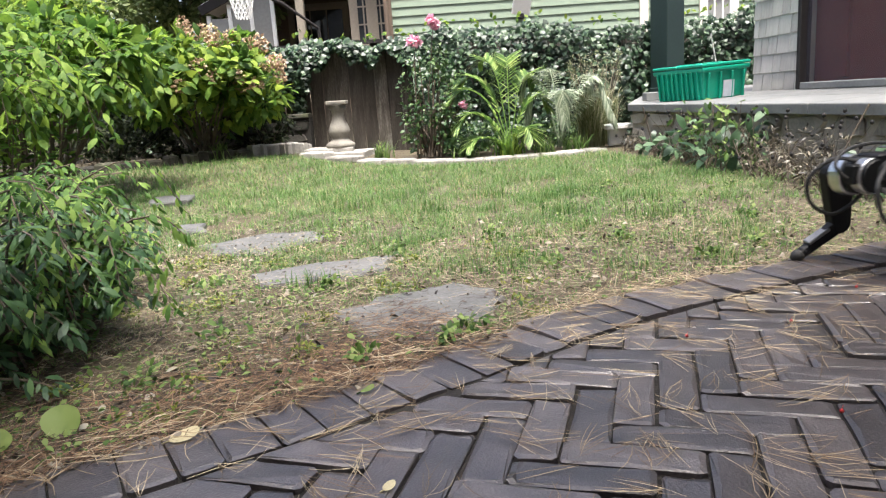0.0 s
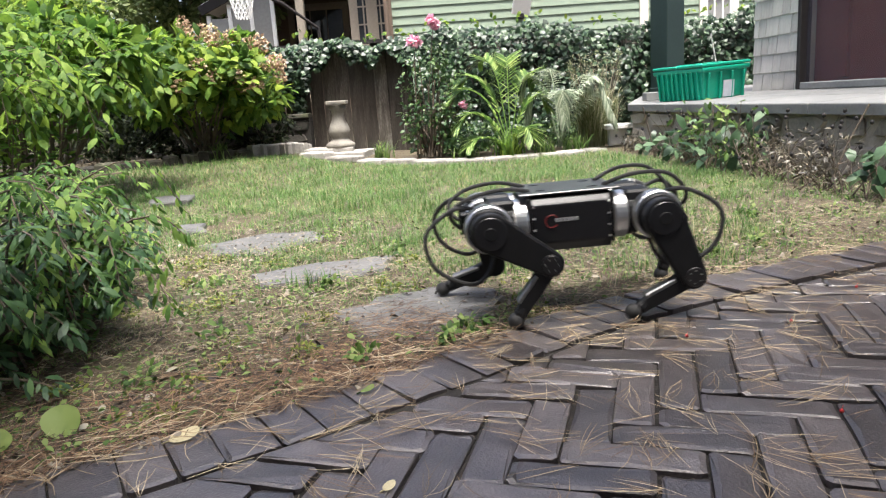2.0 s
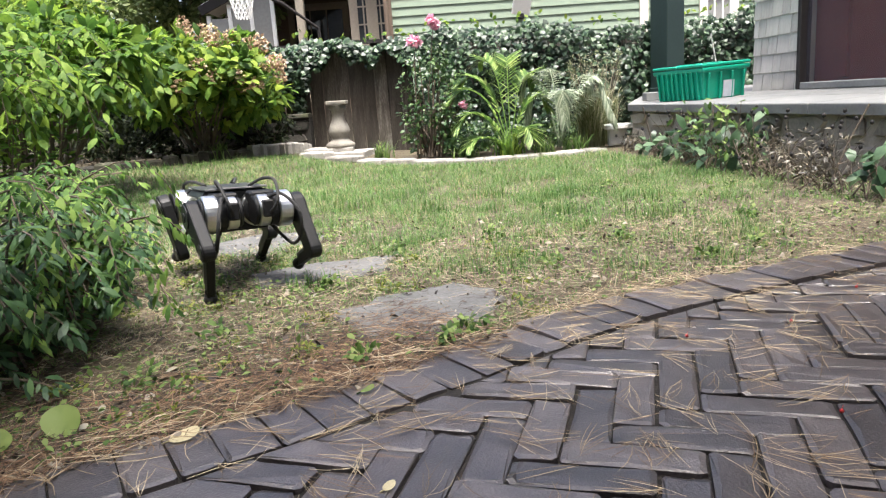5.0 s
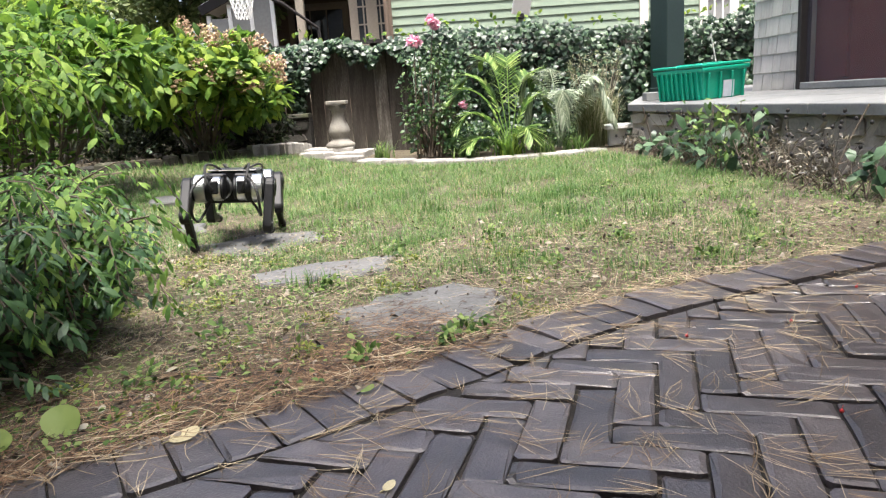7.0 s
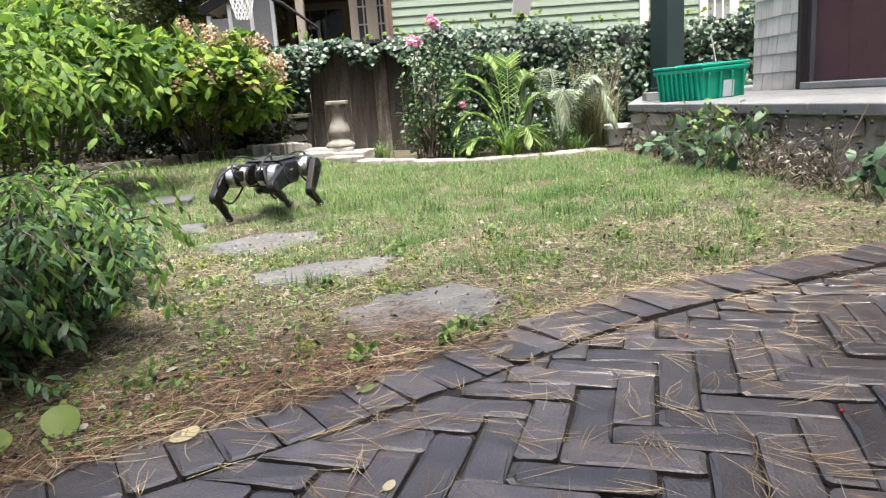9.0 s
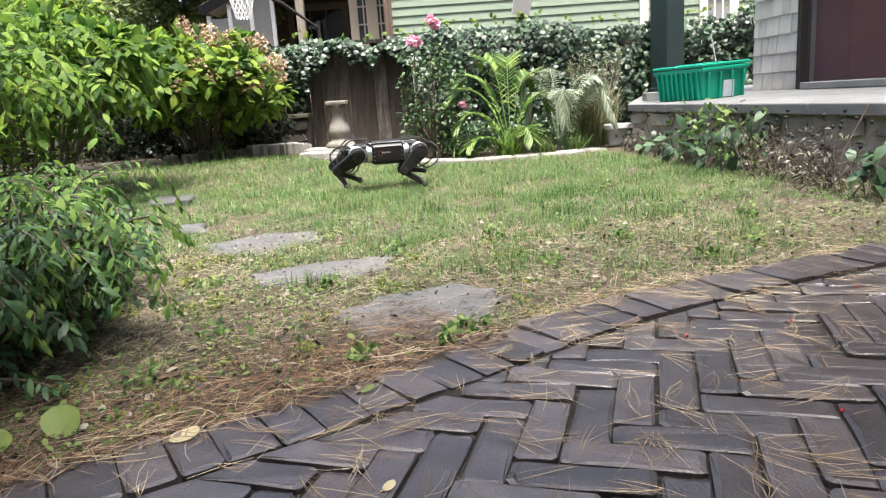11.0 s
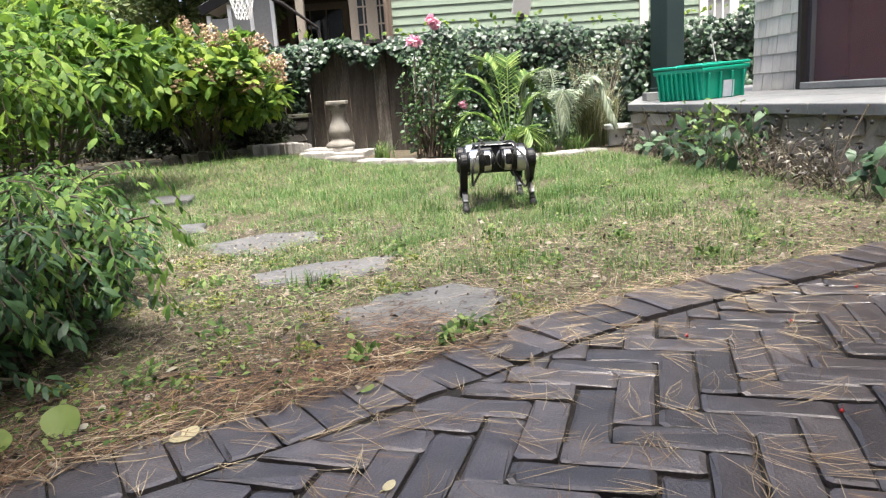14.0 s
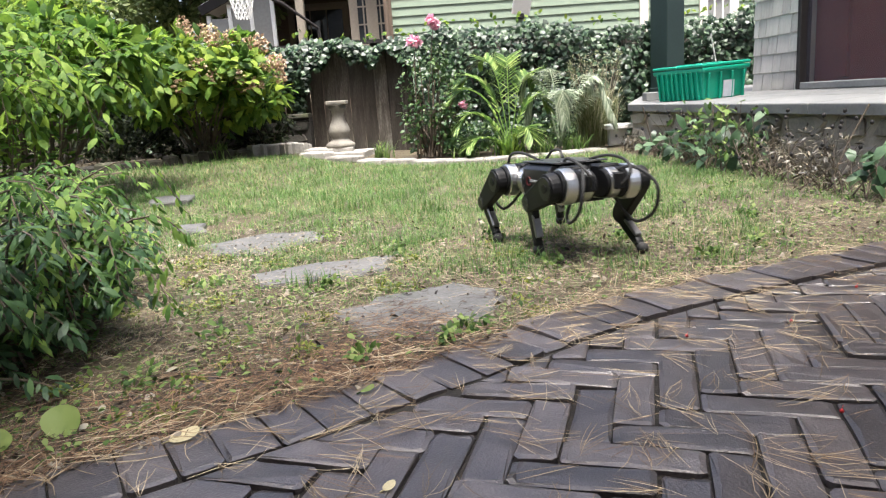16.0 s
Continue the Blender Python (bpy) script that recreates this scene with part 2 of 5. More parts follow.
def build_ground():
    xs = np.concatenate([[-300, -80, -30, -14], np.arange(-9, 7.01, 0.25), [12, 30, 80, 300]])
    ys = np.concatenate([[-300, -80, -20, -6], np.arange(-2, 11.01, 0.25), [14, 30, 80, 300]])
    X, Y = np.meshgrid(xs, ys)
    V = np.stack([X, Y, SOIL_Z + rise(X, Y)], -1).reshape(-1, 3)
    n = len(xs)
    i, j = np.meshgrid(np.arange(n - 1), np.arange(len(ys) - 1))
    a = (j * n + i).ravel()
    ob = part_mesh("ground", raw_mesh("ground", V, np.stack([a, a + 1, a + n + 1, a + n], 1)), M_SOIL, smooth=True)
    tagged(ob, "bare soil with thatch and dry litter under a thin lawn", "ground", kind="structure")


build_ground()

# the patio's curved outer rim (soil side) and inner line (herringbone side)
RIM = spline([(-1.35, 0.48, 0), (-0.97, 0.73, 0), (-0.66, 0.92, 0), (-0.36, 1.10, 0), (-0.19, 1.21, 0), (0.0, 1.345, 0), (0.27, 1.535, 0), (0.51, 1.665, 0),
              (0.76, 1.775, 0), (1.28, 1.965, 0), (1.9, 2.14, 0), (2.6, 2.28, 0)], 220)
RIM_XY = np.array([(p.x, p.y) for p in RIM])
RIM_T = unit(np.gradient(RIM_XY, axis=0))
RIM_N = np.stack([RIM_T[:, 1], -RIM_T[:, 0]], 1)          # towards the patio
BORDER = 0.135


def from_rim(x, y):
    """Signed distance from the rim, positive on the patio."""
    P = np.stack([np.atleast_1d(x), np.atleast_1d(y)], -1)
    out = np.empty(len(P))
    for k in range(0, len(P), 4000):
        d = P[k:k + 4000, None, :] - RIM_XY[None]
        i = np.argmin((d ** 2).sum(-1), 1)
        out[k:k + 4000] = (d[np.arange(len(i)), i] * RIM_N[i]).sum(-1)
    return out


def build_patio_bed():
    bm = bmesh.new()
    outer = [(p[0] - n[0] * 0.05, p[1] - n[1] * 0.05) for p, n in zip(RIM_XY[::4], RIM_N[::4])]
    ring = outer + [(2.6, -1.6), (-1.35, -1.6)]
    bm.faces.new([bm.verts.new((x, y, -0.0085)) for x, y in ring])
    bmesh.ops.recalc_face_normals(bm, faces=bm.faces)
    if bm.faces[:][0].normal.z < 0:
        bmesh.ops.reverse_faces(bm, faces=bm.faces)
    ob = part("patio", bm, M_SAND)
    return tagged(ob, "dark red-brown brick patio in herringbone with sandy joints", "patio", kind="structure")


patio = build_patio_bed()


# ---------- stones set in the lawn and beds ----------
def blob_poly(rng, pts, sub=4, jit=0.012):
    """Irregular outline through the corner points."""
    out = []
    n = len(pts)
    for i in range(n):
        a, b = Vector(pts[i]), Vector(pts[(i + 1) % n])
        for k in range(sub):
            p = a.lerp(b, k / sub)
            out.append((p.x + rng.uniform(-jit, jit), p.y + rng.uniform(-jit, jit)))
    return out


def stone(name, pts, z0, z1, material, label, seed, category="stone", group="", jit=0.018, bevel=0.008):
    rng = random.Random(seed)
    ob = part(name, prism(blob_poly(rng, pts, jit=jit), z0, z1, bevel, 0.003, rng), material)
    return tagged(ob, label, category, group)


STEPS = "stepping stones across the lawn"
stone("stepping_stone", [(-0.99, 2.78), (-0.76, 2.97), (-0.54, 2.95), (-0.45, 2.76), (-0.64, 2.56), (-0.83, 2.56)], -0.05, -0.003, M_FLAG,
      "weathered grey flagstone sunk in the thin lawn", 1, group=STEPS)
stone("stepping_stone", [(-0.65, 2.19), (-0.43, 2.31), (-0.18, 2.33), (-0.17, 2.14), (-0.39, 2.06), (-0.56, 2.02)], -0.05, -0.001, M_FLAG,
      "weathered grey flagstone sunk in the thin lawn", 2, group=STEPS)
stone("stepping_stone", [(-0.29, 1.70), (-0.14, 1.86), (0.02, 1.93), (0.16, 1.80), (0.09, 1.58), (-0.04, 1.45), (-0.21, 1.50)], -0.05, -0.003, M_FLAG,
      "broad grey flagstone half overgrown beside the patio", 3, group=STEPS)
stone("stepping_stone", [(-1.27, 3.29), (-1.13, 3.30), (-1.06, 3.07), (-1.19, 3.06)], -0.04, 0.012, M_FLAG,
      "small grey flagstone nearly hidden in grass", 4, group=STEPS)
stone("stepping_stone", [(-1.86, 4.5), (-1.6, 4.52), (-1.5, 4.2), (-1.76, 4.22)], -0.04, 0.02, M_FLAG,
      "small grey flagstone nearly hidden in grass", 5, group=STEPS)

EDGING = "edging stones of the back bed"
edge_line = spline([(-1.25, 6.55, 0), (-0.75, 6.2, 0), (-0.3, 6.0, 0), (0.25, 5.66, 0), (0.72, 5.72, 0), (1.05, 5.76, 0), (1.42, 5.9, 0)], 11)
for k in range(11):
    a, b = edge_line[k], edge_line[k + 1]
    d = (b - a).normalized()
    nrm = Vector((-d.y, d.x, 0))
    rk = random.Random(40 + k)
    a, b = a + d * 0.008, b - d * 0.008
    w = rk.uniform(0.10, 0.17)
    z = float(rise(a.x, a.y))
    stone("edging_stone", [tuple((a - nrm * 0.04)[:2]), tuple((b - nrm * 0.04)[:2]), tuple((b + nrm * w)[:2]), tuple((a + nrm * w)[:2])],
          z - 0.03, z + rk.uniform(0.016, 0.034), M_EDGE, "flat pale edging stone between lawn and bed", 60 + k, group=EDGING, jit=0.014, bevel=0.012)

LOWWALL = "rough stones along the shrub bed"
low_line = spline([(-4.6, 5.7, 0), (-3.6, 5.95, 0), (-2.7, 6.2, 0), (-2.1, 6.45, 0), (-1.55, 6.85, 0), (-1.3, 7.2, 0)], 21)
for k in range(21):
    a, b = low_line[k], low_line[k + 1]
    d = (b - a).normalized()
    nrm = Vector((-d.y, d.x, 0))
    rk = random.Random(140 + k)
    a, b = a + d * 0.01, b - d * 0.01
    z = float(rise(a.x, a.y))
    top = rk.uniform(0.05, 0.08) + (0.02 if k > 14 else 0)
    # stones past 14 stay pale as lit, the rest take the shade-darkened rock
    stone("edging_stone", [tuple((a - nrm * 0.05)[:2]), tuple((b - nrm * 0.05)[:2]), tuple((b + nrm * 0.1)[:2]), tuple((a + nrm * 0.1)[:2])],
          z - 0.04, z + top, M_EDGE if k > 14 else M_MOSSROCK_SHADE, "rough squared stone edging the shrub bed", 160 + k, group=LOWWALL, jit=0.016, bevel=0.015)


def rubble_wall(name, origin, along, length, height, label, course=0.11, seed=5, thick=0.24, cap=True, rock=None, bed=None, wide=(0.12, 0.32)):
    """Mortared stone wall; each facing stone is a part. along: unit vector; the face looks to along's right."""
    rng = random.Random(seed)
    o, d = Vector(origin), Vector(along).normalized()
    face = Vector((d.y, -d.x, 0))
    M = Matrix.Translation(o) @ Matrix(((d.x, face.x, 0, 0), (d.y, face.y, 0, 0), (0, 0, 1, 0), (0, 0, 0, 1)))
    root = part(name, boxes(((length / 2, -thick / 2, height / 2), (length, thick, height)), m=M), bed or M_MORTAR)
    tagged(root, label, "wall", kind="structure")
    z = 0.0
    while z < height - 0.04:
        h = min(rng.uniform(course * 0.7, course * 1.5), height - z)
        x = rng.uniform(-0.1, 0)
        while x < length:
            w = rng.uniform(*wide)
            x0, x1 = max(0, x + 0.008), min(length, x + w - 0.008)
            if x1 - x0 > 0.03:
                n = 8
                poly = []
                for k in range(n):
                    a = 2 * math.pi * (k + 0.5) / n
                    ex = abs(math.cos(a)) ** 0.5 * (1 if math.cos(a) > 0 else -1)
                    ez = abs(math.sin(a)) ** 0.5 * (1 if math.sin(a) > 0 else -1)
                    poly.append(((x0 + x1) / 2 + ex * (x1 - x0) * 0.52 * rng.uniform(0.62, 1), z + h / 2 + ez * h * 0.50 * rng.uniform(0.6, 1)))
                bm = prism(poly, -0.02, rng.uniform(0.012, 0.03), 0.014)
                bmesh.ops.transform(bm, matrix=M @ Matrix(((1, 0, 0, 0), (0, 0, 1, 0), (0, 1, 0, 0), (0, 0, 0, 1))), verts=bm.verts)
                bmesh.ops.recalc_face_normals(bm, faces=bm.faces)
                part("facing_stone", bm, rock or M_ROCK, root)
            x += w
        z += h
    if cap:
        x = 0
        while x < length:
            w = min(rng.uniform(0.5, 0.8), length - x)
            part("cap_stone", boxes(((x + w / 2, -thick / 2 + 0.015, height + 0.022), (w - 0.008, thick + 0.05, 0.044)), m=M, bevel=0.006), rock or M_BLUE, root)
            x += w
    return root


# shade under the shrubs comes from the rock colour here
rubble_wall("wall_retaining", (-5.2, 7.45, 0), (1, 0.02, 0), 3.88, 0.42, "low mossy stone retaining wall with flat cap stones, darkened for shade", rock=M_MOSSROCK_SHADE, bed=M_SAND, course=0.14, wide=(0.2, 0.46))


# ---------- board fence ----------
FENCE_A, FENCE_B = Vector((-7.5, 7.65, 0)), Vector((6.5, 7.95, 0))
FENCE_D = (FENCE_B - FENCE_A).normalized()


def build_fence():
    root = tagged(new("fence"), "tall weathered brown board fence overgrown with ivy", "fence")
    root.location = FENCE_A
    root.rotation_euler.z = math.atan2(FENCE_D.y, FENCE_D.x)
    rng = random.Random(9)
    shared = []
    for k in range(6):
        bm = bmesh.new()
        w = 0.137
        box(bm, (0, 0, 0.53), (w, 0.02, 1.1 + 0.02 * (k % 3)), bevel=0.003)
        shared.append(bm)
    datas = []
    for bm in shared:
        me = bpy.data.meshes.new("board")
        bm.to_mesh(me)
        bm.free()
        me.materials.append(M_FENCE)
        datas.append(me)
    n = int((FENCE_B - FENCE_A).length / 0.142)
    for i in range(n):
        b = part_mesh("board", datas[rng.randrange(6)], M_FENCE, root)
        b.matrix_basis = pose(i * 0.142, rng.uniform(-0.004, 0.004), 0, 0, rng.uniform(-0.4, 0.4), rng.uniform(-1.5, 1.5))
    for z in (0.3, 0.95):
        part("rail", boxes(((7, 0.05, z), (14, 0.07, 0.05)), bevel=0.004), M_FENCE, root)
    for i in range(7):
        part("post", boxes(((i * 2.3 + 0.1, 0.06, 0.5), (0.09, 0.09, 1.04)), bevel=0.005), M_FENCE, root)


build_fence()


# ---------- unseen plain walls closing the place, the rear one sized to shade the patio ---
tagged(part("wall_rear", boxes(((2.6, -1.25, 4.3), (4.4, 0.2, 8.7)), ((2.6, -1.1, 8.6), (4.4, 0.6, 0.15)), ((-1.9, -1.25, 3.6), (4.6, 0.2, 7.3)), ((-1.9, -1.1, 7.2), (4.6, 0.6, 0.15))), M_SHINGLE), "plain unseen grey wall behind the patio, sized to shade it", "wall", kind="structure")
tagged(part("wall_side", boxes(((-7.6, 3.5, 1.0), (0.15, 9.0, 2.2))), M_FENCE), "plain board wall at the side of the garden", "wall", kind="structure")


# ---------- porch: slab floor on stone base, post, shingled house wall with a door ----------
PORCH_C = Vector((1.665, 6.05, 0))
PORCH_D = Vector((0.12, -1.0, 0)).normalized()            # along the front, towards the viewer
PORCH_IN = Vector((-PORCH_D.y, PORCH_D.x, 0))             # from the front edge in to the house
PORCH_TOP, PORCH_FALL = 0.365, 0.04
# porch space: x along the front, y in to the house, z up
PORCH_M = Matrix.Translation(PORCH_C) @ Matrix(((PORCH_D.x, PORCH_IN.x, 0, 0), (PORCH_D.y, PORCH_IN.y, 0, 0), (0, 0, 1, 0), (0, 0, 0, 1)))


def porch_z(v):
    return PORCH_TOP + PORCH_FALL * v


def build_porch():
    wall = rubble_wall("porch_base", tuple(PORCH_C + PORCH_IN * 0.04), tuple(PORCH_D), 5.2, PORCH_TOP - 0.06,
                       "fieldstone porch base with wide mortar joints", course=0.17, seed=12, thick=0.3, cap=False, wide=(0.16, 0.5), rock=M_PORCHROCK, bed=M_PORCHBED)
    bm = bmesh.new()
    box(bm, (2.6, 1.0, PORCH_TOP / 2 - 0.04), (5.1, 1.4, PORCH_TOP - 0.1), PORCH_M)
    part("core", bm, M_MORTAR, wall)
    tilt = PORCH_M @ pose(0, 0, PORCH_TOP, math.degrees(math.atan(PORCH_FALL)))
    bm = prism([(-0.44, 0.25), (5.0, 0.25), (5.0, 1.9), (-3.6, 1.9)], -0.3, -0.05)
    bmesh.ops.transform(bm, matrix=tilt, verts=bm.verts)
    floor = part("porch_floor", bm, M_MORTAR)
    tagged(floor, "bluestone porch floor with a thick front edge", "porch floor", kind="structure")
    rng = random.Random(3)
    for v0, v1 in ((-0.03, 0.46), (0.46, 0.98), (0.98, 1.9)):
        u = -2.0 * v0
        first = True
        while u < 5.1:
            w = rng.uniform(0.6, 1.1)
            left = -2.0 * v1 if first else u
            bm = prism([(u + 0.004, v0), (u + w - 0.004, v0), (u + w - 0.004, v1 - 0.006), (left + 0.004, v1 - 0.006)], -0.055, 0.0, 0.006)
            bmesh.ops.transform(bm, matrix=tilt, verts=bm.verts)
            part("slab", bm, M_BLUE, floor)
            u += w
            first = False
    # dark green square column
    px, py = -1.42, 1.02
    zb = porch_z(py)
    post = tagged(new("porch_post"), "square dark green painted porch column", "column")
    post.matrix_basis = PORCH_M @ pose(px, py, zb, 0, 0, 20)
    part("shaft", boxes(((0, 0, 1.6), (0.245, 0.245, 3.2)), bevel=0.008), M_POST, post)
    part("plinth", boxes(((0, 0, 0.03), (0.265, 0.265, 0.09)), bevel=0.01), M_POST, post)
    return wall


build_porch()

WALL_V = 0.99                                              # the house wall's distance behind the porch's edge
DOOR_U0 = 0.885                                             # where the door frame starts, along the wall


def build_house_wall():
    z0 = porch_z(WALL_V)
    corner = 0.26
    bm = boxes((((corner + DOOR_U0) / 2, WALL_V + 0.10, 1.5), (DOOR_U0 - corner, 0.18, 2.9)), ((3.9, WALL_V + 0.10, 1.5), (2.58, 0.18, 2.9)),
               ((2.0, WALL_V + 0.1, 2.75), (1.9, 0.18, 0.5)), m=PORCH_M)
    # unseen upper wall, added to cut sky light on the right-hand bricks
    box(bm, (2.73, WALL_V + 0.10, 4.9), (4.94, 0.18, 3.8), PORCH_M)
    wall = tagged(part("wall_house", bm, M_SHINGLE), "grey cedar shingle house wall beside the door", "wall", kind="structure")
    rng = random.Random(21)
    h = 0.140
    for c in range(16):
        u = corner - rng.uniform(0, 0.08)
        while u < DOOR_U0 - 0.01:
            w = rng.uniform(0.08, 0.18)
            a, b = max(corner, u), min(u + w - 0.006, DOOR_U0)
            if b - a > 0.02:
                z = z0 + c * h + rng.uniform(-0.003, 0.003)
                m = PORCH_M @ pose((a + b) / 2, WALL_V, z, -4.5)
                part("shingle", boxes(((0, -0.006, h / 2 + 0.012), (b - a, 0.014, h + 0.03)), m=m, bevel=0.0015), M_SHINGLE, wall)
            u += w
    # return wall that closes the corner
    side = part("wall_house_return", boxes(((corner + 0.09, WALL_V + 1.6, 1.5), (0.18, 2.8, 2.9)), m=PORCH_M), M_SHINGLE)
    tagged(side, "grey shingled return wall of the house", "wall", kind="structure")
    # door: dark frame, screen, dark red leaf behind
    u0, u1 = DOOR_U0 + 0.005, 2.6
    door = tagged(new("door_1"), "dark red door behind a closed dark-framed screen", "door", kind="structure")
    fr = boxes(((u0 + 0.02, WALL_V - 0.01, z0 + 1.05), (0.04, 0.09, 2.1)), ((u1 - 0.045, WALL_V - 0.01, z0 + 1.05), (0.09, 0.09, 2.1)),
               (((u0 + u1) / 2, WALL_V - 0.01, z0 + 2.15), (u1 - u0, 0.09, 0.10)), m=PORCH_M, bevel=0.006)
    part("frame", fr, M_DARK, door)
    part("sill", boxes((((u0 + u1) / 2, WALL_V - 0.02, z0 + 0.025), (u1 - u0 - 0.19, 0.13, 0.05)), m=PORCH_M, bevel=0.006), M_BLUE, door)
    part("leaf", boxes((((u0 + u1) / 2, WALL_V + 0.12, z0 + 1.07), (u1 - u0, 0.045, 2.1)), m=PORCH_M), M_RED, door, "dark red painted door leaf")
    for k in range(3):
        cu = u0 + 0.33 + k * 0.5
        part("stile", boxes(((cu, WALL_V + 0.085, z0 + 1.07), (0.09, 0.03, 2.0)), m=PORCH_M, bevel=0.004), M_RED, door)
    # screen: thin dark mesh, half see-through
    scr = bpy.data.materials.new("insect screen")
    scr.use_nodes = True
    t = scr.node_tree
    tr = t.nodes.new("ShaderNodeBsdfTransparent")
    mx = t.nodes.new("ShaderNodeMixShader")
    b = t.nodes["Principled BSDF"]
    b.inputs["Base Color"].default_value, b.inputs["Roughness"].default_value = (0.05, 0.05, 0.065, 1), 0.35
    mx.inputs[0].default_value = 0.55
    t.links.new(tr.outputs[0], mx.inputs[1])
    t.links.new(b.outputs[0], mx.inputs[2])
    t.links.new(mx.outputs[0], t.nodes["Material Output"].inputs[0])
    rngs = np.random.default_rng(4)
    nx, nz = 40, 30
    U = np.linspace(u0 + 0.04, u1 - 0.09, nx)
    Z = np.linspace(z0 + 0.05, z0 + 2.1, nz)
    UU, ZZ = np.meshgrid(U, Z)
    VV = WALL_V + 0.01 + 0.008 * np.sin(UU * 9 + ZZ * 3) + 0.004 * np.sin(UU * 31 + 1)
    P = np.stack([UU, VV, ZZ], -1).reshape(-1, 3)
    R = np.array(PORCH_M)
    P = P @ R[:3, :3].T + R[:3, 3]
    i, j = np.meshgrid(np.arange(nx - 1), np.arange(nz - 1))
    a = (j * nx + i).ravel()
    part_mesh("screen", raw_mesh("screen", P, np.stack([a, a + 1, a + nx + 1, a + nx], 1)), scr, door, "loose dark insect screen", True)


build_house_wall()


def build_bin():
    """Attached-lid tote of green plastic."""
    root = tagged(new("storage_tote"), "bright green plastic storage tote with closed interlocking lid", "storage box")
    root.matrix_basis = PORCH_M @ pose(0.57, 0.36, porch_z(0.36) + 0.001, math.degrees(math.atan(PORCH_FALL)), 0, 13)
    Lx, Wy, H = 0.58, 0.45, 0.255

    def tub(s0, s1, z0, z1, bm=None):
        bm = bm or bmesh.new()
        vs = []
        for s, z in ((s0, z0), (s1, z1)):
            vs.append([bm.verts.new((x * Lx / 2 * s, y * Wy / 2 * s, z)) for x, y in ((-1, -1), (1, -1), (1, 1), (-1, 1))])
        for k in range(4):
            bm.faces.new((vs[0][k], vs[0][(k + 1) % 4], vs[1][(k + 1) % 4], vs[1][k]))
        bm.faces.new(vs[0][::-1])
        bm.faces.new(vs[1])
        bmesh.ops.bevel(bm, geom=list(bm.edges), offset=0.012, segments=2, affect="EDGES", profile=0.5)
        return bm
    part("tub", tub(0.84, 0.95, 0.0, H - 0.02), M_BIN, root)
    part("rim", tub(0.985, 1.0, H - 0.055, H - 0.02), M_BIN, root)
    for k in range(9):
        x = -0.224 + k * 0.056
        for sgn in (-1, 1):
            bm = boxes(((x, sgn * (Wy * 0.45), 0.125), (0.012, 0.02, 0.21)), bevel=0.003)
            bmesh.ops.transform(bm, matrix=pose(0, 0, 0, sgn * -4.5), verts=bm.verts)
            part("rib", bm, M_BIN, root)
    for k in range(4):
        y = -0.16 + k * 0.107
        for sgn in (-1, 1):
            part("rib", boxes(((sgn * Lx * 0.452, y, 0.125), (0.02, 0.012, 0.2)), m=pose(0, 0, 0, 0, sgn * 6.5), bevel=0.003), M_BIN, root)
    for sgn in (-1, 1):
        bm = boxes(((sgn * Lx / 4, 0, H - 0.004), (Lx / 2 - 0.006, Wy + 0.004, 0.022)), bevel=0.006)
        for k in range(4):
            box(bm, (sgn * 0.012 * (1 if k % 2 else -1), -0.15 + k * 0.1, H + 0.006), (0.09, 0.045, 0.014), None, 0.004)
        part("lid_flap", bm, M_BIN, root)
    part("paper_label", boxes(((Lx * 0.463, 0.02, 0.10), (0.004, 0.10, 0.12)), m=pose(0, 0, 0, 0, 6.5)), M_PAPER, root, "pale shipping label")


build_bin()
tagged(part("stone_block", boxes(((1.871, 6.0, 0.416), (0.16, 0.12, 0.07)), bevel=0.006), M_BLUE), "small grey stone block at the porch's corner", "stone")
tagged(part("thin_rod", tube([(2.442, 5.95, 0.339), (2.35, 6.0, 0.893)], 0.006, 6), M_SHINGLE), "thin grey rod leaning behind the green tote", "rod")


def build_birdbath():
    prof = [(0.155, 0), (0.16, 0.03), (0.13, 0.055), (0.10, 0.075), (0.085, 0.10), (0.11, 0.14), (0.118, 0.18), (0.10, 0.23), (0.072, 0.29),
            (0.062, 0.34), (0.07, 0.39), (0.10, 0.42), (0.075, 0.44), (0.12, 0.455)]
    root = tagged(new("pedestal"), "grey cast concrete baluster pedestal in the bed", "garden pedestal")
    root.location = (-0.95, 7.05, 0.115)
    root.scale = (0.92, 0.92, 0.92)
    part("shaft", lathe(prof, 28), M_CONC, root, smooth=True)
    part("top", boxes(((0, 0, 0.475), (0.22, 0.22, 0.04)), bevel=0.008), M_CONC, root)
    stone("flat_stone", [(-1.45, 6.85), (-0.7, 6.75), (-0.62, 7.2), (-1.4, 7.3)], -0.02, 0.075, M_EDGE, "flat pale stone under the pedestal", 91)
    stone("flat_stone", [(-1.3, 6.9), (-0.82, 6.9), (-0.85, 7.25), (-1.3, 7.25)], 0.075, 0.115, M_EDGE, "flat pale stone under the pedestal", 92)


build_birdbath()
tagged(part("splash_block", boxes(((1.64, 6.3, 0.17), (0.24, 0.16, 0.045)), ((1.64, 6.33, 0.075), (0.16, 0.08, 0.15)), bevel=0.008), M_WHITE),
       "small white painted block beside the porch", "garden block")


# ---------- neighbour's green house ----------
HY = 11.0
# post and frame paint with the recessed porch's shade put into the colour
M_SHADEWOOD = plain("porch paint darkened for shade", (0.22, 0.19, 0.15), 0.7)


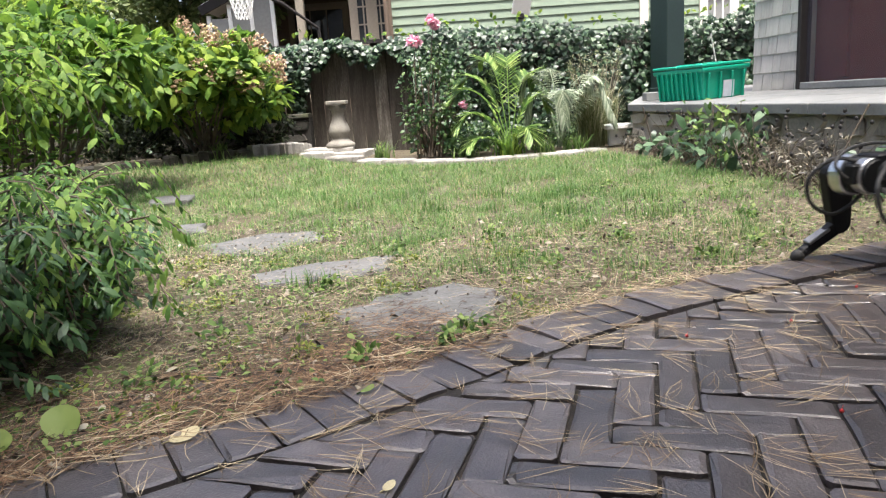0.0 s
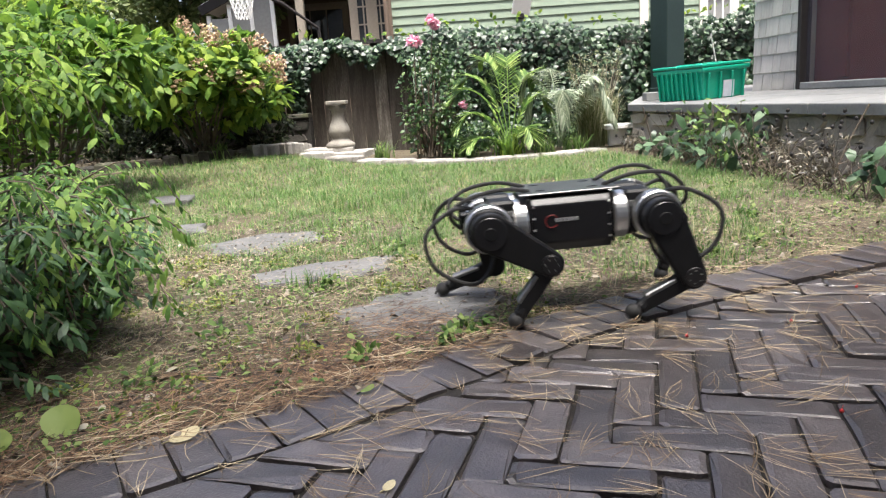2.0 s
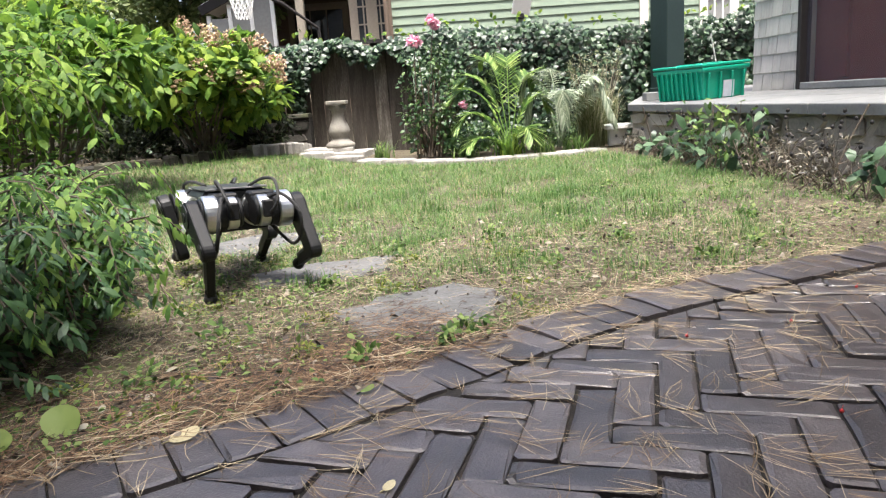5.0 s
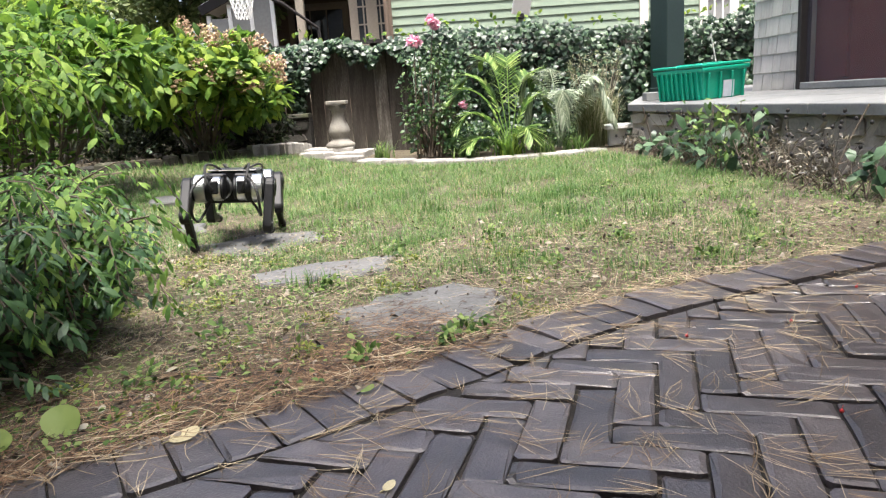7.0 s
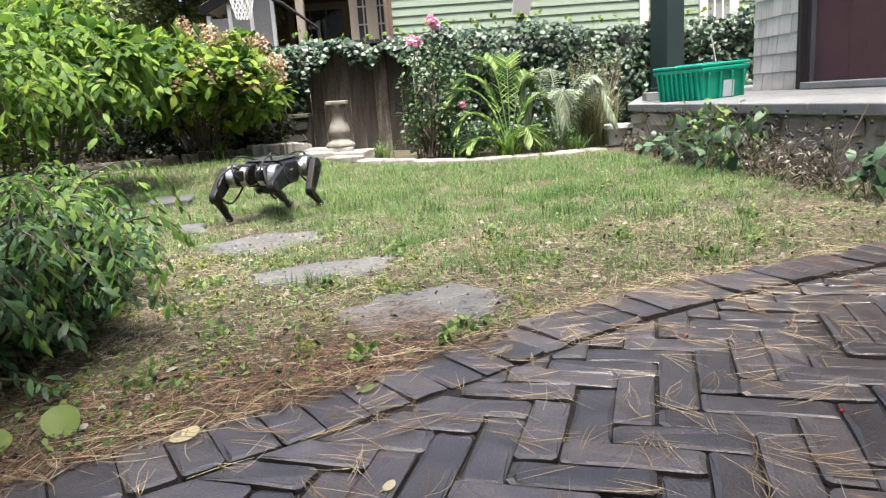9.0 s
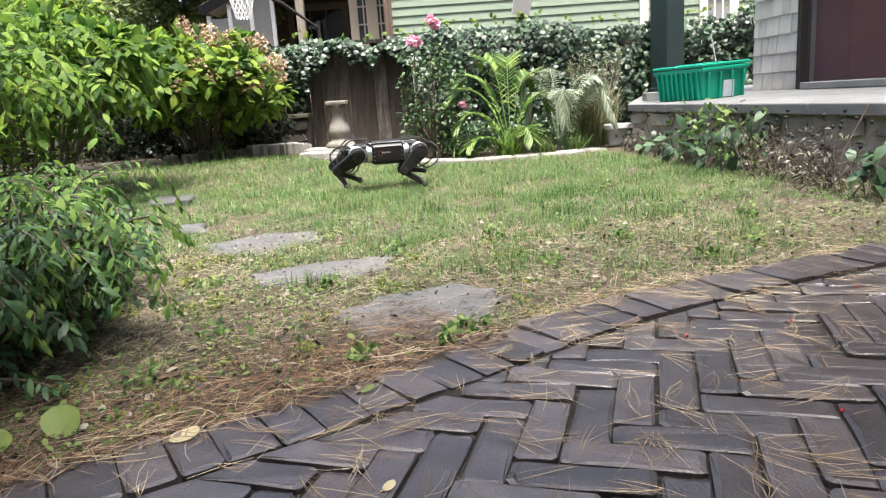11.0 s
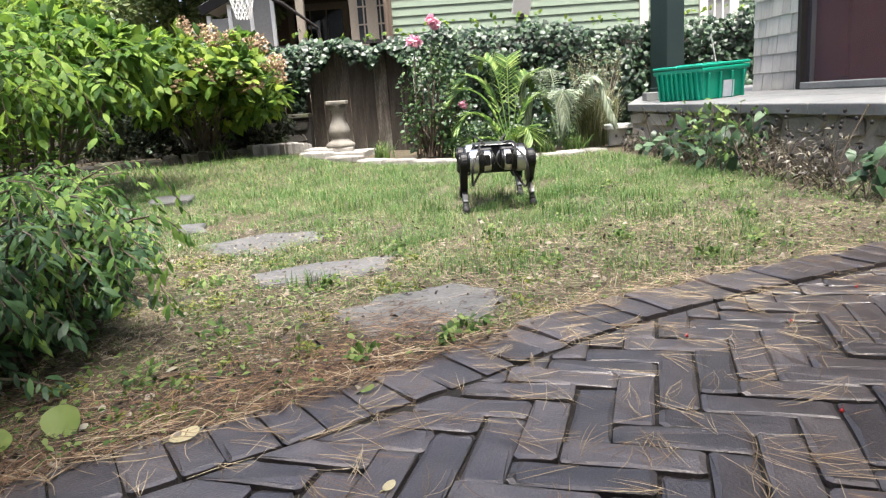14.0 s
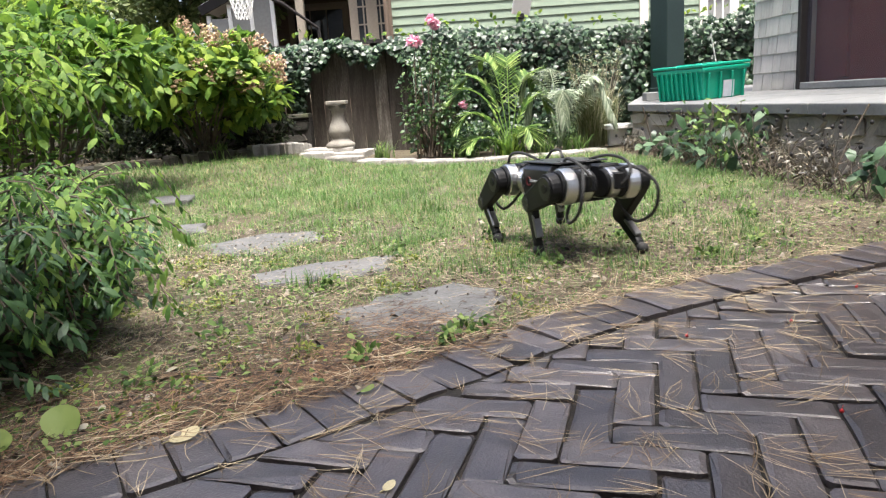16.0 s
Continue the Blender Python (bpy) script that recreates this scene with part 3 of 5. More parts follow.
def clapboards(name, x0, x1, z0, z1, y, step, material, parent, holes=()):
    rows = int((z1 - z0) / step)
    for k in range(rows):
        z = z0 + k * step
        spans = [(x0, x1)]
        for hx0, hx1, hz0, hz1 in holes:
            if z + step > hz0 and z < hz1:
                spans = [s for a, b in spans for s in ((a, min(b, hx0)), (max(a, hx1), b)) if s[1] - s[0] > 0.01]
        for a, b in spans:
            bm = bmesh.new()
            v = [bm.verts.new(p) for p in ((a, y - 0.026, z), (b, y - 0.026, z), (b, y - 0.004, z + step + 0.01), (a, y - 0.004, z + step + 0.01),
                                           (a, y, z), (b, y, z), (b, y, z + step + 0.01), (a, y, z + step + 0.01))]
            for f in ((0, 1, 2, 3), (5, 4, 7, 6), (1, 0, 4, 5), (3, 2, 6, 7), (0, 3, 7, 4), (2, 1, 5, 6)):
                bm.faces.new([v[i] for i in f])
            part(name, bm, material, parent)


M_GLASS = mat("dark window glass", [(0.3, (0.015, 0.018, 0.02)), (0.7, (0.035, 0.04, 0.045))], 2, 0.05, bump=0.0)
M_CURTAIN = plain("grey blind behind glass", (0.22, 0.22, 0.21), 0.4)


def sash_window(x0, x1, z0, z1, y, cols, rows, parent, glass, wood=None):
    w = part("window", boxes((((x0 + x1) / 2, y + 0.03, (z0 + z1) / 2), (x1 - x0, 0.05, z1 - z0))), M_TRIM, parent)
    t = 0.09
    part("casing", boxes(((x0 - t / 2, y - 0.02, (z0 + z1) / 2), (t, 0.05, z1 - z0 + 2 * t)), ((x1 + t / 2, y - 0.02, (z0 + z1) / 2), (t, 0.05, z1 - z0 + 2 * t)),
                         (((x0 + x1) / 2, y - 0.02, z1 + t / 2), (x1 - x0, 0.05, t)), (((x0 + x1) / 2, y - 0.03, z0 - 0.03), (x1 - x0 + 0.16, 0.09, 0.05))), wood or M_TRIM, w)
    b = 0.035
    cw, rh = (x1 - x0 - b) / cols, (z1 - z0 - b) / rows
    bars = [((x0 + b / 2 + k * cw, y - 0.012, (z0 + z1) / 2), (b if k in (0, cols) else b * 0.6, 0.03, z1 - z0)) for k in range(cols + 1)]
    bars += [(((x0 + x1) / 2, y - 0.012, z0 + b / 2 + k * rh), (x1 - x0, 0.028, b if k in (0, rows) else b * 0.6)) for k in range(rows + 1)]
    part("muntin_grid", boxes(*bars), wood or M_WHITE, w)
    for i in range(cols):
        for j in range(rows):
            part("pane", boxes(((x0 + b / 2 + (i + 0.5) * cw, y - 0.001, z0 + b / 2 + (j + 0.5) * rh), (cw, 0.012, rh))), glass, w)


def build_green_house():
    root = tagged(new("neighbour_house"), "sage green clapboard house with cream trim and a recessed porch", "house")
    y = HY
    part("wall", boxes(((3.4, y + 0.12, 1.6), (8.0, 0.24, 3.6))), M_GREENWALL, root)
    part("wall", boxes(((-0.5, y + 2.3, 1.6), (0.24, 4.2, 3.6))), M_GREENWALL, root)
    part("wall", boxes(((-2.4, y + 3.4, 1.6), (4.2, 0.24, 3.6))), M_BROWNTRIM, root)
    holes = ((4.12, 4.70, 1.30, 3.0), (3.22, 3.34, 0.0, 5.0))
    clapboards("clapboard", -0.52, 7.4, 0.0, 3.4, y, 0.127, M_GREENWALL, root, holes)
    part("corner_board", boxes(((-0.57, y - 0.02, 1.65), (0.10, 0.07, 3.4)), bevel=0.004), M_BROWNTRIM, root)
    part("downspout", lathe([(0.035, 0), (0.035, 3.35)], 10, pose(-0.60, y - 0.12, 0)), M_BROWNTRIM, root)
    part("corner_board", boxes(((3.28, y - 0.015, 1.65), (0.13, 0.05, 3.4)), bevel=0.004), M_TRIM, root)
    sash_window(4.21, 4.62, 1.33, 2.85, y, 3, 4, root, M_CURTAIN)
    # recessed porch: floor, back wall with a glazed double door, posts, beam
    part("porch_floor", boxes(((-2.5, y + 1.7, 0.5), (4.0, 3.4, 0.2))), M_BROWNTRIM, root)
    part("porch_ceiling", boxes(((-2.5, y + 1.7, 3.0), (4.2, 3.6, 0.2))), M_BROWNTRIM, root)
    part("porch_post", boxes(((-1.90, y + 0.05, 1.9), (0.12, 0.12, 2.6)), bevel=0.006), M_SHADEWOOD, root)
    part("porch_post", boxes(((-1.2, y + 3.2, 1.9), (0.12, 0.12, 2.6)), bevel=0.006), M_SHADEWOOD, root)
    part("railing", boxes(((-2.9, y + 0.05, 1.45), (1.6, 0.06, 0.05)), ((-1.4, y + 0.05, 1.45), (1.4, 0.06, 0.05))), M_DARK, root)
    for x0 in (-1.10, -0.84):
        sash_window(x0, x0 + 0.25, 1.45, 2.55, y + 0.35, 2, 4, root, M_GLASS, M_SHADEWOOD)
    sash_window(-2.6, -1.6, 1.5, 2.4, y + 3.2, 3, 1, root, M_GLASS, M_SHADEWOOD)
    part("roof", boxes(((2.0, y + 2.7, 3.5), (11.6, 6.0, 0.2))), M_DARK, root)
    # floodlight on the wall
    lamp = tagged(new("wall_lamp"), "white wall floodlight on a dark bracket", "lamp")
    lamp.location = (1.42, y - 0.16, 1.74)
    part("head", boxes(((0, 0, 0.06), (0.27, 0.06, 0.40)), bevel=0.012, m=pose(0, 0, 0.06, 24, 10, 0)), M_WHITE, lamp)
    part("bracket", boxes(((-0.02, 0.06, -0.09), (0.10, 0.14, 0.07)), bevel=0.008), M_DARK, lamp)


build_green_house()


def build_lean_to():
    """White-framed glazed lean-to and a small hoop net at the far left of the neighbour's house."""
    root = tagged(new("sunroom"), "white-framed glazed sunroom with a sloping roof edge", "sunroom")
    y = 11.6
    # white slab also stands in for the bright sky patch over the sunroom
    part("roof", boxes(((0, 0, 0), (1.9, 1.6, 0.10)), m=pose(-2.65, y + 0.7, 2.55, 0, -24, 0)), M_WHITE, root)
    part("fascia", boxes(((0, 0, 0), (1.9, 0.05, 0.14)), m=pose(-2.67, y - 0.12, 2.50, 0, -24, 0)), M_DARK, root)
    for k in range(4):
        part("post", boxes(((-3.45 + k * 0.34, y, 1.3), (0.06, 0.06, 1.5 + 0.3 * k))), M_WHITE, root)
    for k in range(3):
        part("pane", boxes(((-3.28 + k * 0.34, y, 1.3), (0.28, 0.012, 1.4 + 0.3 * k))), M_CURTAIN, root)
    hoop = tagged(new("basketball_hoop"), "basketball rim with a white net on a dark arm", "basketball hoop")
    hoop.location = (-2.55, 10.2, 2.16)
    part("rim", tube([(0.2 * math.cos(a), 0.2 * math.sin(a), 0) for a in np.linspace(0, 2 * math.pi, 25)], 0.01), M_DARK, hoop)
    bm = bmesh.new()
    for k in range(14):
        for s in (1, -1):
            pts = []
            for q in range(7):
                a = 2 * math.pi * k / 14 + s * q * 0.22
                r = 0.2 - 0.1 * (q / 6) ** 0.8
                pts.append((r * math.cos(a), r * math.sin(a), -0.36 * q / 6))
            tube(pts, 0.006, 4, bm)
    part("net", bm, M_WHITE, hoop, "white cord net")
    part("arm", tube([(0.15, 0.1, 0.02), (0.5, 0.3, -0.15), (0.95, 0.5, -0.5), (1.0, 0.5, -2.0)], 0.025), M_DARK, hoop)


build_lean_to()


# ---------- plants ----------
def foliage(name, rng, centres, radii, n, length, width, material, parent, label="", up=0.4, bend=0.3, shell=0.55, droop=0.0, shape=(0, 0.85, 1.0, 0)):
    """Leaves gathered in clumps: n leaves over the clump centres, most near each clump's outer shell."""
    centres, radii = np.asarray(centres, float), np.asarray(radii, float)
    k = rng.integers(0, len(centres), n)
    d = rnd_dirs(rng, n)
    r = shell + (1 - shell) * rng.random(n) ** 0.6
    pos = centres[k] + d * r[:, None] * radii[k]
    way = unit(d + rng.normal(0, 0.5, (n, 3)) + np.array([0, 0, -droop]))
    upv = unit(rng.normal(0, 0.45, (n, 3)) + np.array([0, 0, 1.0]) * up + d * 0.4 + np.array([0, -0.25, 0.2]))
    sz = rng.uniform(0.65, 1.2, n)
    me = leaves_mesh(name, pos, way, upv, length * sz, width * sz, bend, shape)
    return tagged(part_mesh(name, me, material, parent, label), kind="stuff")


def stems(name, rng, base, tips, radius, material, parent, spread=0.06, arch=0.1):
    bm = bmesh.new()
    for tp in tips:
        b = np.array(base) + np.append(rng.normal(0, spread, 2), 0)
        tp = np.array(tp)
        mid = (b + tp) / 2 + np.array([(tp - b)[0] * 0.1, (tp - b)[1] * 0.1, arch])
        tube(spline([tuple(b), tuple(mid), tuple(tp)], 6), radius, 5, bm, 0.4)
    return tagged(part(name, bm, material, parent), kind="stuff")


def shrub(name, label, seed, base, centre, radii, clumps, n, length, width, leaf, stem_count=10, up=0.5, bend=0.3, droop=0.0, category="shrub", shell=0.5, clump=0.3, shape=(0, 0.85, 1.0, 0)):
    rng = np.random.default_rng(seed)
    root = tagged(new(name), label, category)
    c = np.array(centre) + rnd_dirs(rng, clumps) * (0.45 + 0.5 * rng.random((clumps, 1)) ** 0.5) * np.array(radii)
    cr = np.array(radii) * clump * rng.uniform(0.6, 1.3, (clumps, 1))
    foliage("foliage", rng, c, cr, n, length, width, leaf, root, up=up, bend=bend, droop=droop, shell=shell, shape=shape)
    if stem_count:
        stems("stem_work", rng, base, c[rng.choice(clumps, min(stem_count, clumps), False)], 0.004 if category == "plant" else 0.011, M_BARK, root, arch=0.03 if category == "plant" else 0.1)
    return root, rng, c


# ivy over the fence
def build_ivy():
    rng = np.random.default_rng(7)
    root = tagged(new("ivy"), "dense dark green ivy hanging over the board fence", "ivy", kind="stuff")
    n = 26000
    x = rng.uniform(-6.8, 6.3, n)
    # how far the ivy hangs down, with a gap where the boards show
    low = np.interp(x, [-6.8, -1.95, -1.62, -1.4, -1.24, -0.9, -0.3, -0.12, 0.05, 0.3, 6.3], [0.2, 0.25, 0.45, 0.5, 0.98, 1.02, 0.98, 0.75, 0.3, 0.05, 0.05])
    low += 0.08 * np.sin(x * 11) + 0.05 * np.sin(x * 23)
    top = 1.22 + 0.05 * np.sin(x * 2.1) + 0.04 * np.sin(x * 5.3 + 1) + 0.03 * np.sin(x * 13)
    u = rng.random(n) ** 0.8
    z = low + (top - low) * u
    y0 = FENCE_A.y + (x - FENCE_A.x) * FENCE_D.y / FENCE_D.x
    lump = 0.06 * np.sin(x * 6 + z * 4) + 0.05 * np.sin(x * 3 - z * 7)
    y = y0 - 0.05 - rng.random(n) * (0.10 + np.clip(lump + 0.06, 0, 0.2))
    over = z > top - 0.08
    y = np.where(over, y0 + rng.uniform(-0.2, 0.3, n), y)
    pos = np.stack([x, y, z], 1)
    way = unit(np.stack([rng.normal(0, 0.7, n), -0.5 + rng.normal(0, 0.3, n), -0.7 + rng.normal(0, 0.5, n)], 1))
    up = unit(np.stack([rng.normal(0, 0.4, n), -0.8 + rng.normal(0, 0.3, n), 0.7 + rng.normal(0, 0.3, n)], 1))
    sz = rng.uniform(0.6, 1.25, n)
    part_mesh("leaves", leaves_mesh("ivy", pos, way, up, 0.058 * sz, 0.056 * sz, 0.2, (0, 1.0, 0.75, 0)), L_IVY, root)
    m = 260
    x = rng.uniform(-6, 6, m)
    y0 = FENCE_A.y + (x - FENCE_A.x) * FENCE_D.y / FENCE_D.x
    pos = np.stack([x, y0 + rng.uniform(-0.15, 0.1, m), 1.20 + 0.05 * np.sin(x * 2.1) + rng.uniform(0, 0.12, m)], 1)
    part_mesh("young_leaves", leaves_mesh("ivy", pos, rnd_dirs(rng, m, 0.6), rnd_dirs(rng, m, 1.0), 0.06, 0.04), L_HYD, root, "bright young ivy shoots")


build_ivy()


def spray_shrub(name, label, seed, xr, yr, count, high, reach, pairs, length, width, leaf, lean, bound=None, droop=0.15):
    """Arching stems set with pairs of leaflets."""
    rng = np.random.default_rng(seed)
    root = tagged(new(name), label, "shrub")
    pos, way, bm = [], [], bmesh.new()
    for _ in range(count):
        b = np.array([rng.uniform(*xr), rng.uniform(*yr), 0.0])
        d = np.array([rng.normal(lean[0], 0.6), rng.normal(lean[1], 0.6), 0])
        d /= np.linalg.norm(d)
        h, r = rng.uniform(*high), rng.uniform(*reach)
        if bound and (b[0] > bound * b[1] or b[0] + d[0] * r > bound * (b[1] + d[1] * r) + abs(rng.normal(0, 0.11))):
            continue
        P = np.array([tuple(p) for p in spline([tuple(b), tuple(b + d * r * 0.3 + [0, 0, h * 0.8]), tuple(b + d * r * 0.75 + [0, 0, h]), tuple(b + d * r + [0, 0, h * rng.uniform(0.5, 0.9)])], pairs * 2)])
        tube([tuple(p) for p in P[::3]], 0.004, 4, bm, 0.4)
        T = unit(np.gradient(P, axis=0))
        for i in range(1, len(P)):
            s = np.cross(T[i], [0, 0, 1.0])
            s /= np.linalg.norm(s)
            for sg in (-1, 1):
                pos.append(P[i] + rng.normal(0, 0.006, 3))
                way.append(T[i] * 0.7 + s * sg + rng.normal(0, 0.3, 3) + [0, 0, -droop])
    n = len(pos)
    up = unit(np.array([0, -0.2, 1.0]) + rng.normal(0, 0.35, (n, 3)))
    sz = rng.uniform(0.6, 1.2, n)
    tagged(part_mesh("foliage", leaves_mesh("foliage", np.array(pos), np.array(way), up, length * sz, width * sz, 0.3), leaf, root), kind="stuff")
    tagged(part("stem_work", bm, M_BARK, root), kind="stuff")
    return root


# hydrangea with faded pink heads
root, rng, c = shrub("hydrangea", "broad green hydrangea with faded pink flower heads", 11, (-2.2, 6.75, 0.1), (-2.15, 6.65, 0.82), (0.78, 0.6, 0.42), 60, 3000, 0.125, 0.062, L_HYD, 30, up=0.8)
facing = rnd_dirs(rng, 38)
facing[:, 1], facing[:, 2] = -0.75 * np.abs(facing[:, 1]), np.abs(facing[:, 2]) * 1.1 - 0.15
heads = np.array([-2.15, 6.65, 0.82]) + facing * np.array([0.86, 0.66, 0.50]) * rng.uniform(0.93, 1.12, (38, 1))
foliage("bloom_work", rng, heads, np.full((38, 3), 0.055), 2600, 0.028, 0.024, L_PINK, root, "faded pink and green flower heads")

# light green shrubs at the left edge of the lawn
shrub("left_shrub", "tall light green broad-leaved shrub beside the lawn", 12, (-2.75, 4.9, 0.02), (-2.75, 4.95, 0.97), (0.85, 0.55, 0.28), 54, 2300, 0.12, 0.055, L_SHRUB, 20, up=0.8, clump=0.24)
spray_shrub("left_shrub", "arching light green shrub with narrow compound leaves", 13, (-3.0, -2.3), (3.3, 4.6), 90, (0.72, 1.08), (0.35, 0.75), 11, 0.085, 0.034, L_SHRUB, (0.55, -0.25))
shrub("left_shrub", "green shrub in the shade behind the lawn", 14, (-4.2, 6.2, 0.1), (-4.1, 6.3, 0.75), (1.0, 0.5, 0.45), 60, 2600, 0.10, 0.05, L_SHRUB, 18, up=0.7)
spray_shrub("dark_shrub", "dark green feathery shrub close by the patio", 15, (-1.8, -0.92), (1.12, 2.3), 700, (0.05, 0.33), (0.14, 0.44), 12, 0.036, 0.0112, L_NEAR, (0.6, -0.3), -0.50, 0.35)

# out of view at the left, added to block sky light near the corner
spray_shrub("dark_shrub", "dark green feathery shrub close by the patio", 25, (-2.2, -1.15), (0.55, 1.15), 200, (0.2, 0.5), (0.12, 0.3), 12, 0.045, 0.014, L_NEAR, (-0.3, 0.2))
spray_shrub("dark_shrub", "loose light green sprays over the dark feathery shrub", 26, (-1.6, -0.85), (1.5, 2.4), 270, (0.15, 0.41), (0.22, 0.55), 11, 0.038, 0.0125, L_MID, (0.8, -0.2), -0.47, 0.35)
# stands out of view; its canopy is there to darken the near left soil
spray_shrub("dark_shrub", "unseen tall shrub arching over the patio's corner, added to shade it", 27, (-1.85, -1.15), (0.25, 0.95), 200, (1.4, 1.7), (0.3, 0.6), 12, 0.055, 0.018, L_NEAR, (0.9, 0.0))
for k, (x, y, w) in enumerate(((0.25, 6.5, 0.35), (0.85, 6.6, 0.4), (0.45, 7.0, 0.5), (1.35, 6.9, 0.35))):
    shrub("bed_plant", "low dark leafy plant filling the bed", 300 + k, (x, y, 0), (x, y, 0.12), (w, 0.25, 0.14), 24, 700, 0.045, 0.026, L_ROSE, 8, up=0.7, category="plant", shell=0.2)

# filler plants that darken the gap under the hydrangea by leaf colour
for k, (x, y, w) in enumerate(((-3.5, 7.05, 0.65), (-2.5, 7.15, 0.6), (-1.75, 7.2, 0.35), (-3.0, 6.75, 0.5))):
    shrub("bed_plant", "added undergrowth below the hydrangea, coloured dark for the shade there", 320 + k, (x, y, 0.1), (x, y, 0.34), (w, 0.22, 0.24), 24, 750, 0.06, 0.03, L_UNDER, 14, up=0.5, category="plant", shell=0.2)

# rose
root, rng, c = shrub("rose_bush", "tall leafy rose bush with pink blooms", 16, (-0.02, 6.5, 0), (0.0, 6.5, 0.5), (0.34, 0.25, 0.52), 46, 1500, 0.042, 0.028, L_ROSE, 30, up=0.5, shell=0.15)
for p, r in (((-0.13, 6.38, 1.03), 0.042), ((0.03, 6.4, 1.2), 0.032), ((0.07, 6.42, 1.16), 0.032), ((0.27, 6.35, 0.45), 0.028)):
    foliage("rose_bloom", rng, [p], [[r, r, r * 0.8]], 60, r * 1.0, r * 1.0, L_ROSEPINK, root, "open pink rose", up=0.8, shell=0.2)
stems("cane", rng, (-0.15, 6.5, 0), [(-0.13, 6.4, 1.0), (0.05, 6.42, 1.17), (-0.1, 6.45, 0.9)], 0.008, M_BARK, root)


# palm with feathered fronds
def build_palm(base, fronds, label, seed, leaf=L_PALM, name="palm", sag=0.0):
    rng = np.random.default_rng(seed)
    root = tagged(new(name), label, "palm")
    base = np.array(base, float)
    for az, reach, high, drop in fronds:
        d = np.array([math.cos(radians(az)), math.sin(radians(az)), 0])
        pts = [base, base + d * reach * 0.35 + [0, 0, high * 0.75], base + d * reach * 0.75 + [0, 0, high], base + d * reach + [0, 0, high - drop]]
        sp = spline([tuple(p) for p in pts], 44)
        fr = part("frond", tube(sp, 0.006, 5, None, 0.3), leaf, root)
        P = np.array([tuple(p) for p in sp])
        T = unit(np.gradient(P, axis=0))
        pos, way, size = [], [], []
        for i in range(10, 45):
            s = np.cross(T[i], [0, 0, 1])
            s = s / np.linalg.norm(s)
            f = (i - 10) / 34
            for sg in (-1, 1):
                pos.append(P[i])
                way.append(T[i] * (0.6 + 0.9 * f) + s * sg + np.array([0, 0, 0.05 - 0.5 * sag]) + rng.normal(0, 0.05, 3))
                size.append(0.20 * (0.55 + 1.5 * f * (1 - f)) * rng.uniform(0.85, 1.1))
        n = len(pos)
        lf = part_mesh("leaflet_fan", leaves_mesh("leaflet_fan", np.array(pos), np.array(way), np.tile([0.0, -0.2, 1.0], (n, 1)),
                                          np.array(size), 0.021, 0.12 + 0.35 * sag, (0, 1.0, 0.8, 0)), leaf, fr)
        tagged(lf, kind="stuff")
    return root


build_palm((0.64, 6.0, 0.02), [(176, 0.46, 0.56, 0.06), (160, 0.40, 0.66, 0.04), (128, 0.34, 0.80, 0.02), (84, 0.30, 0.80, 0.04), (42, 0.34, 0.66, 0.08), (10, 0.34, 0.48, 0.10),
                              (196, 0.46, 0.36, 0.10), (-150, 0.42, 0.16, 0.06), (-60, 0.30, 0.22, 0.08)],
           "potted-size green palm with arching feathered fronds", 31)
L_PALE = leafmat("pale grey-green frond", (0.12, 0.16, 0.10), (0.24, 0.29, 0.19), (0.42, 0.46, 0.34), 0.3)
build_palm((1.10, 6.22, 0.02), [(175, 0.32, 0.66, 0.16), (100, 0.3, 0.7, 0.1), (30, 0.42, 0.62, 0.24), (-8, 0.48, 0.46, 0.22), (-30, 0.46, 0.60, 0.30), (205, 0.34, 0.5, 0.2), (-90, 0.3, 0.5, 0.25)],
           "pale grey-green palm with drooping faded fronds", 32, L_PALE, sag=0.8)


# strap-leaved clumps
def grass_clump(name, label, seed, base, n, height, spread, width, material, plumes=0, category="grass"):
    rng = np.random.default_rng(seed)
    root = tagged(new(name), label, category)
    az = rng.uniform(0, 2 * math.pi, n)
    h = height * rng.uniform(0.55, 1.05, n)
    out = spread * rng.uniform(0.3, 1.0, n)
    K = 7
    w = width * rng.uniform(0.6, 1.2, n)
    b = np.array(base)[None] + np.stack([rng.normal(0, 0.05, n), rng.normal(0, 0.05, n), np.zeros(n)], 1)
    D = np.stack([np.cos(az), np.sin(az), np.zeros(n)], 1)
    S = np.stack([-np.sin(az), np.cos(az), np.zeros(n)], 1)
    rows = []
    for k in range(K):
        f = k / (K - 1)
        c = b + D * (out * f ** 1.6)[:, None] + np.array([0, 0, 1.0]) * (h * (1.75 * f - 0.95 * f * f))[:, None]
        ww = (w * (1 - 0.92 * f))[:, None] / 2
        rows += [c - S * ww, c + S * ww]
    V = np.stack(rows, 1).reshape(-1, 3)
    F = np.array([[2 * k, 2 * k + 1, 2 * k + 3, 2 * k + 2] for k in range(K - 1)])[None] + (np.arange(n) * 2 * K)[:, None, None]
    tagged(part_mesh("blade_tuft", raw_mesh("blade_tuft", V, F.reshape(-1, 4)), material, root), kind="stuff")
    if plumes:
        bm = bmesh.new()
        tips = []
        for k in range(plumes):
            a = rng.uniform(0, 2 * math.pi)
            tip = np.array(base) + np.array([math.cos(a) * spread * 0.45, math.sin(a) * spread * 0.3, height * rng.uniform(0.95, 1.25)])
            tube(spline([tuple(base), tuple((np.array(base) + tip) / 2 + [0, 0, 0.08]), tuple(tip)], 6), 0.003, 4, bm)
            tips.append(tip)
        tagged(part("stalk_work", bm, M_STRAW, root), kind="stuff")
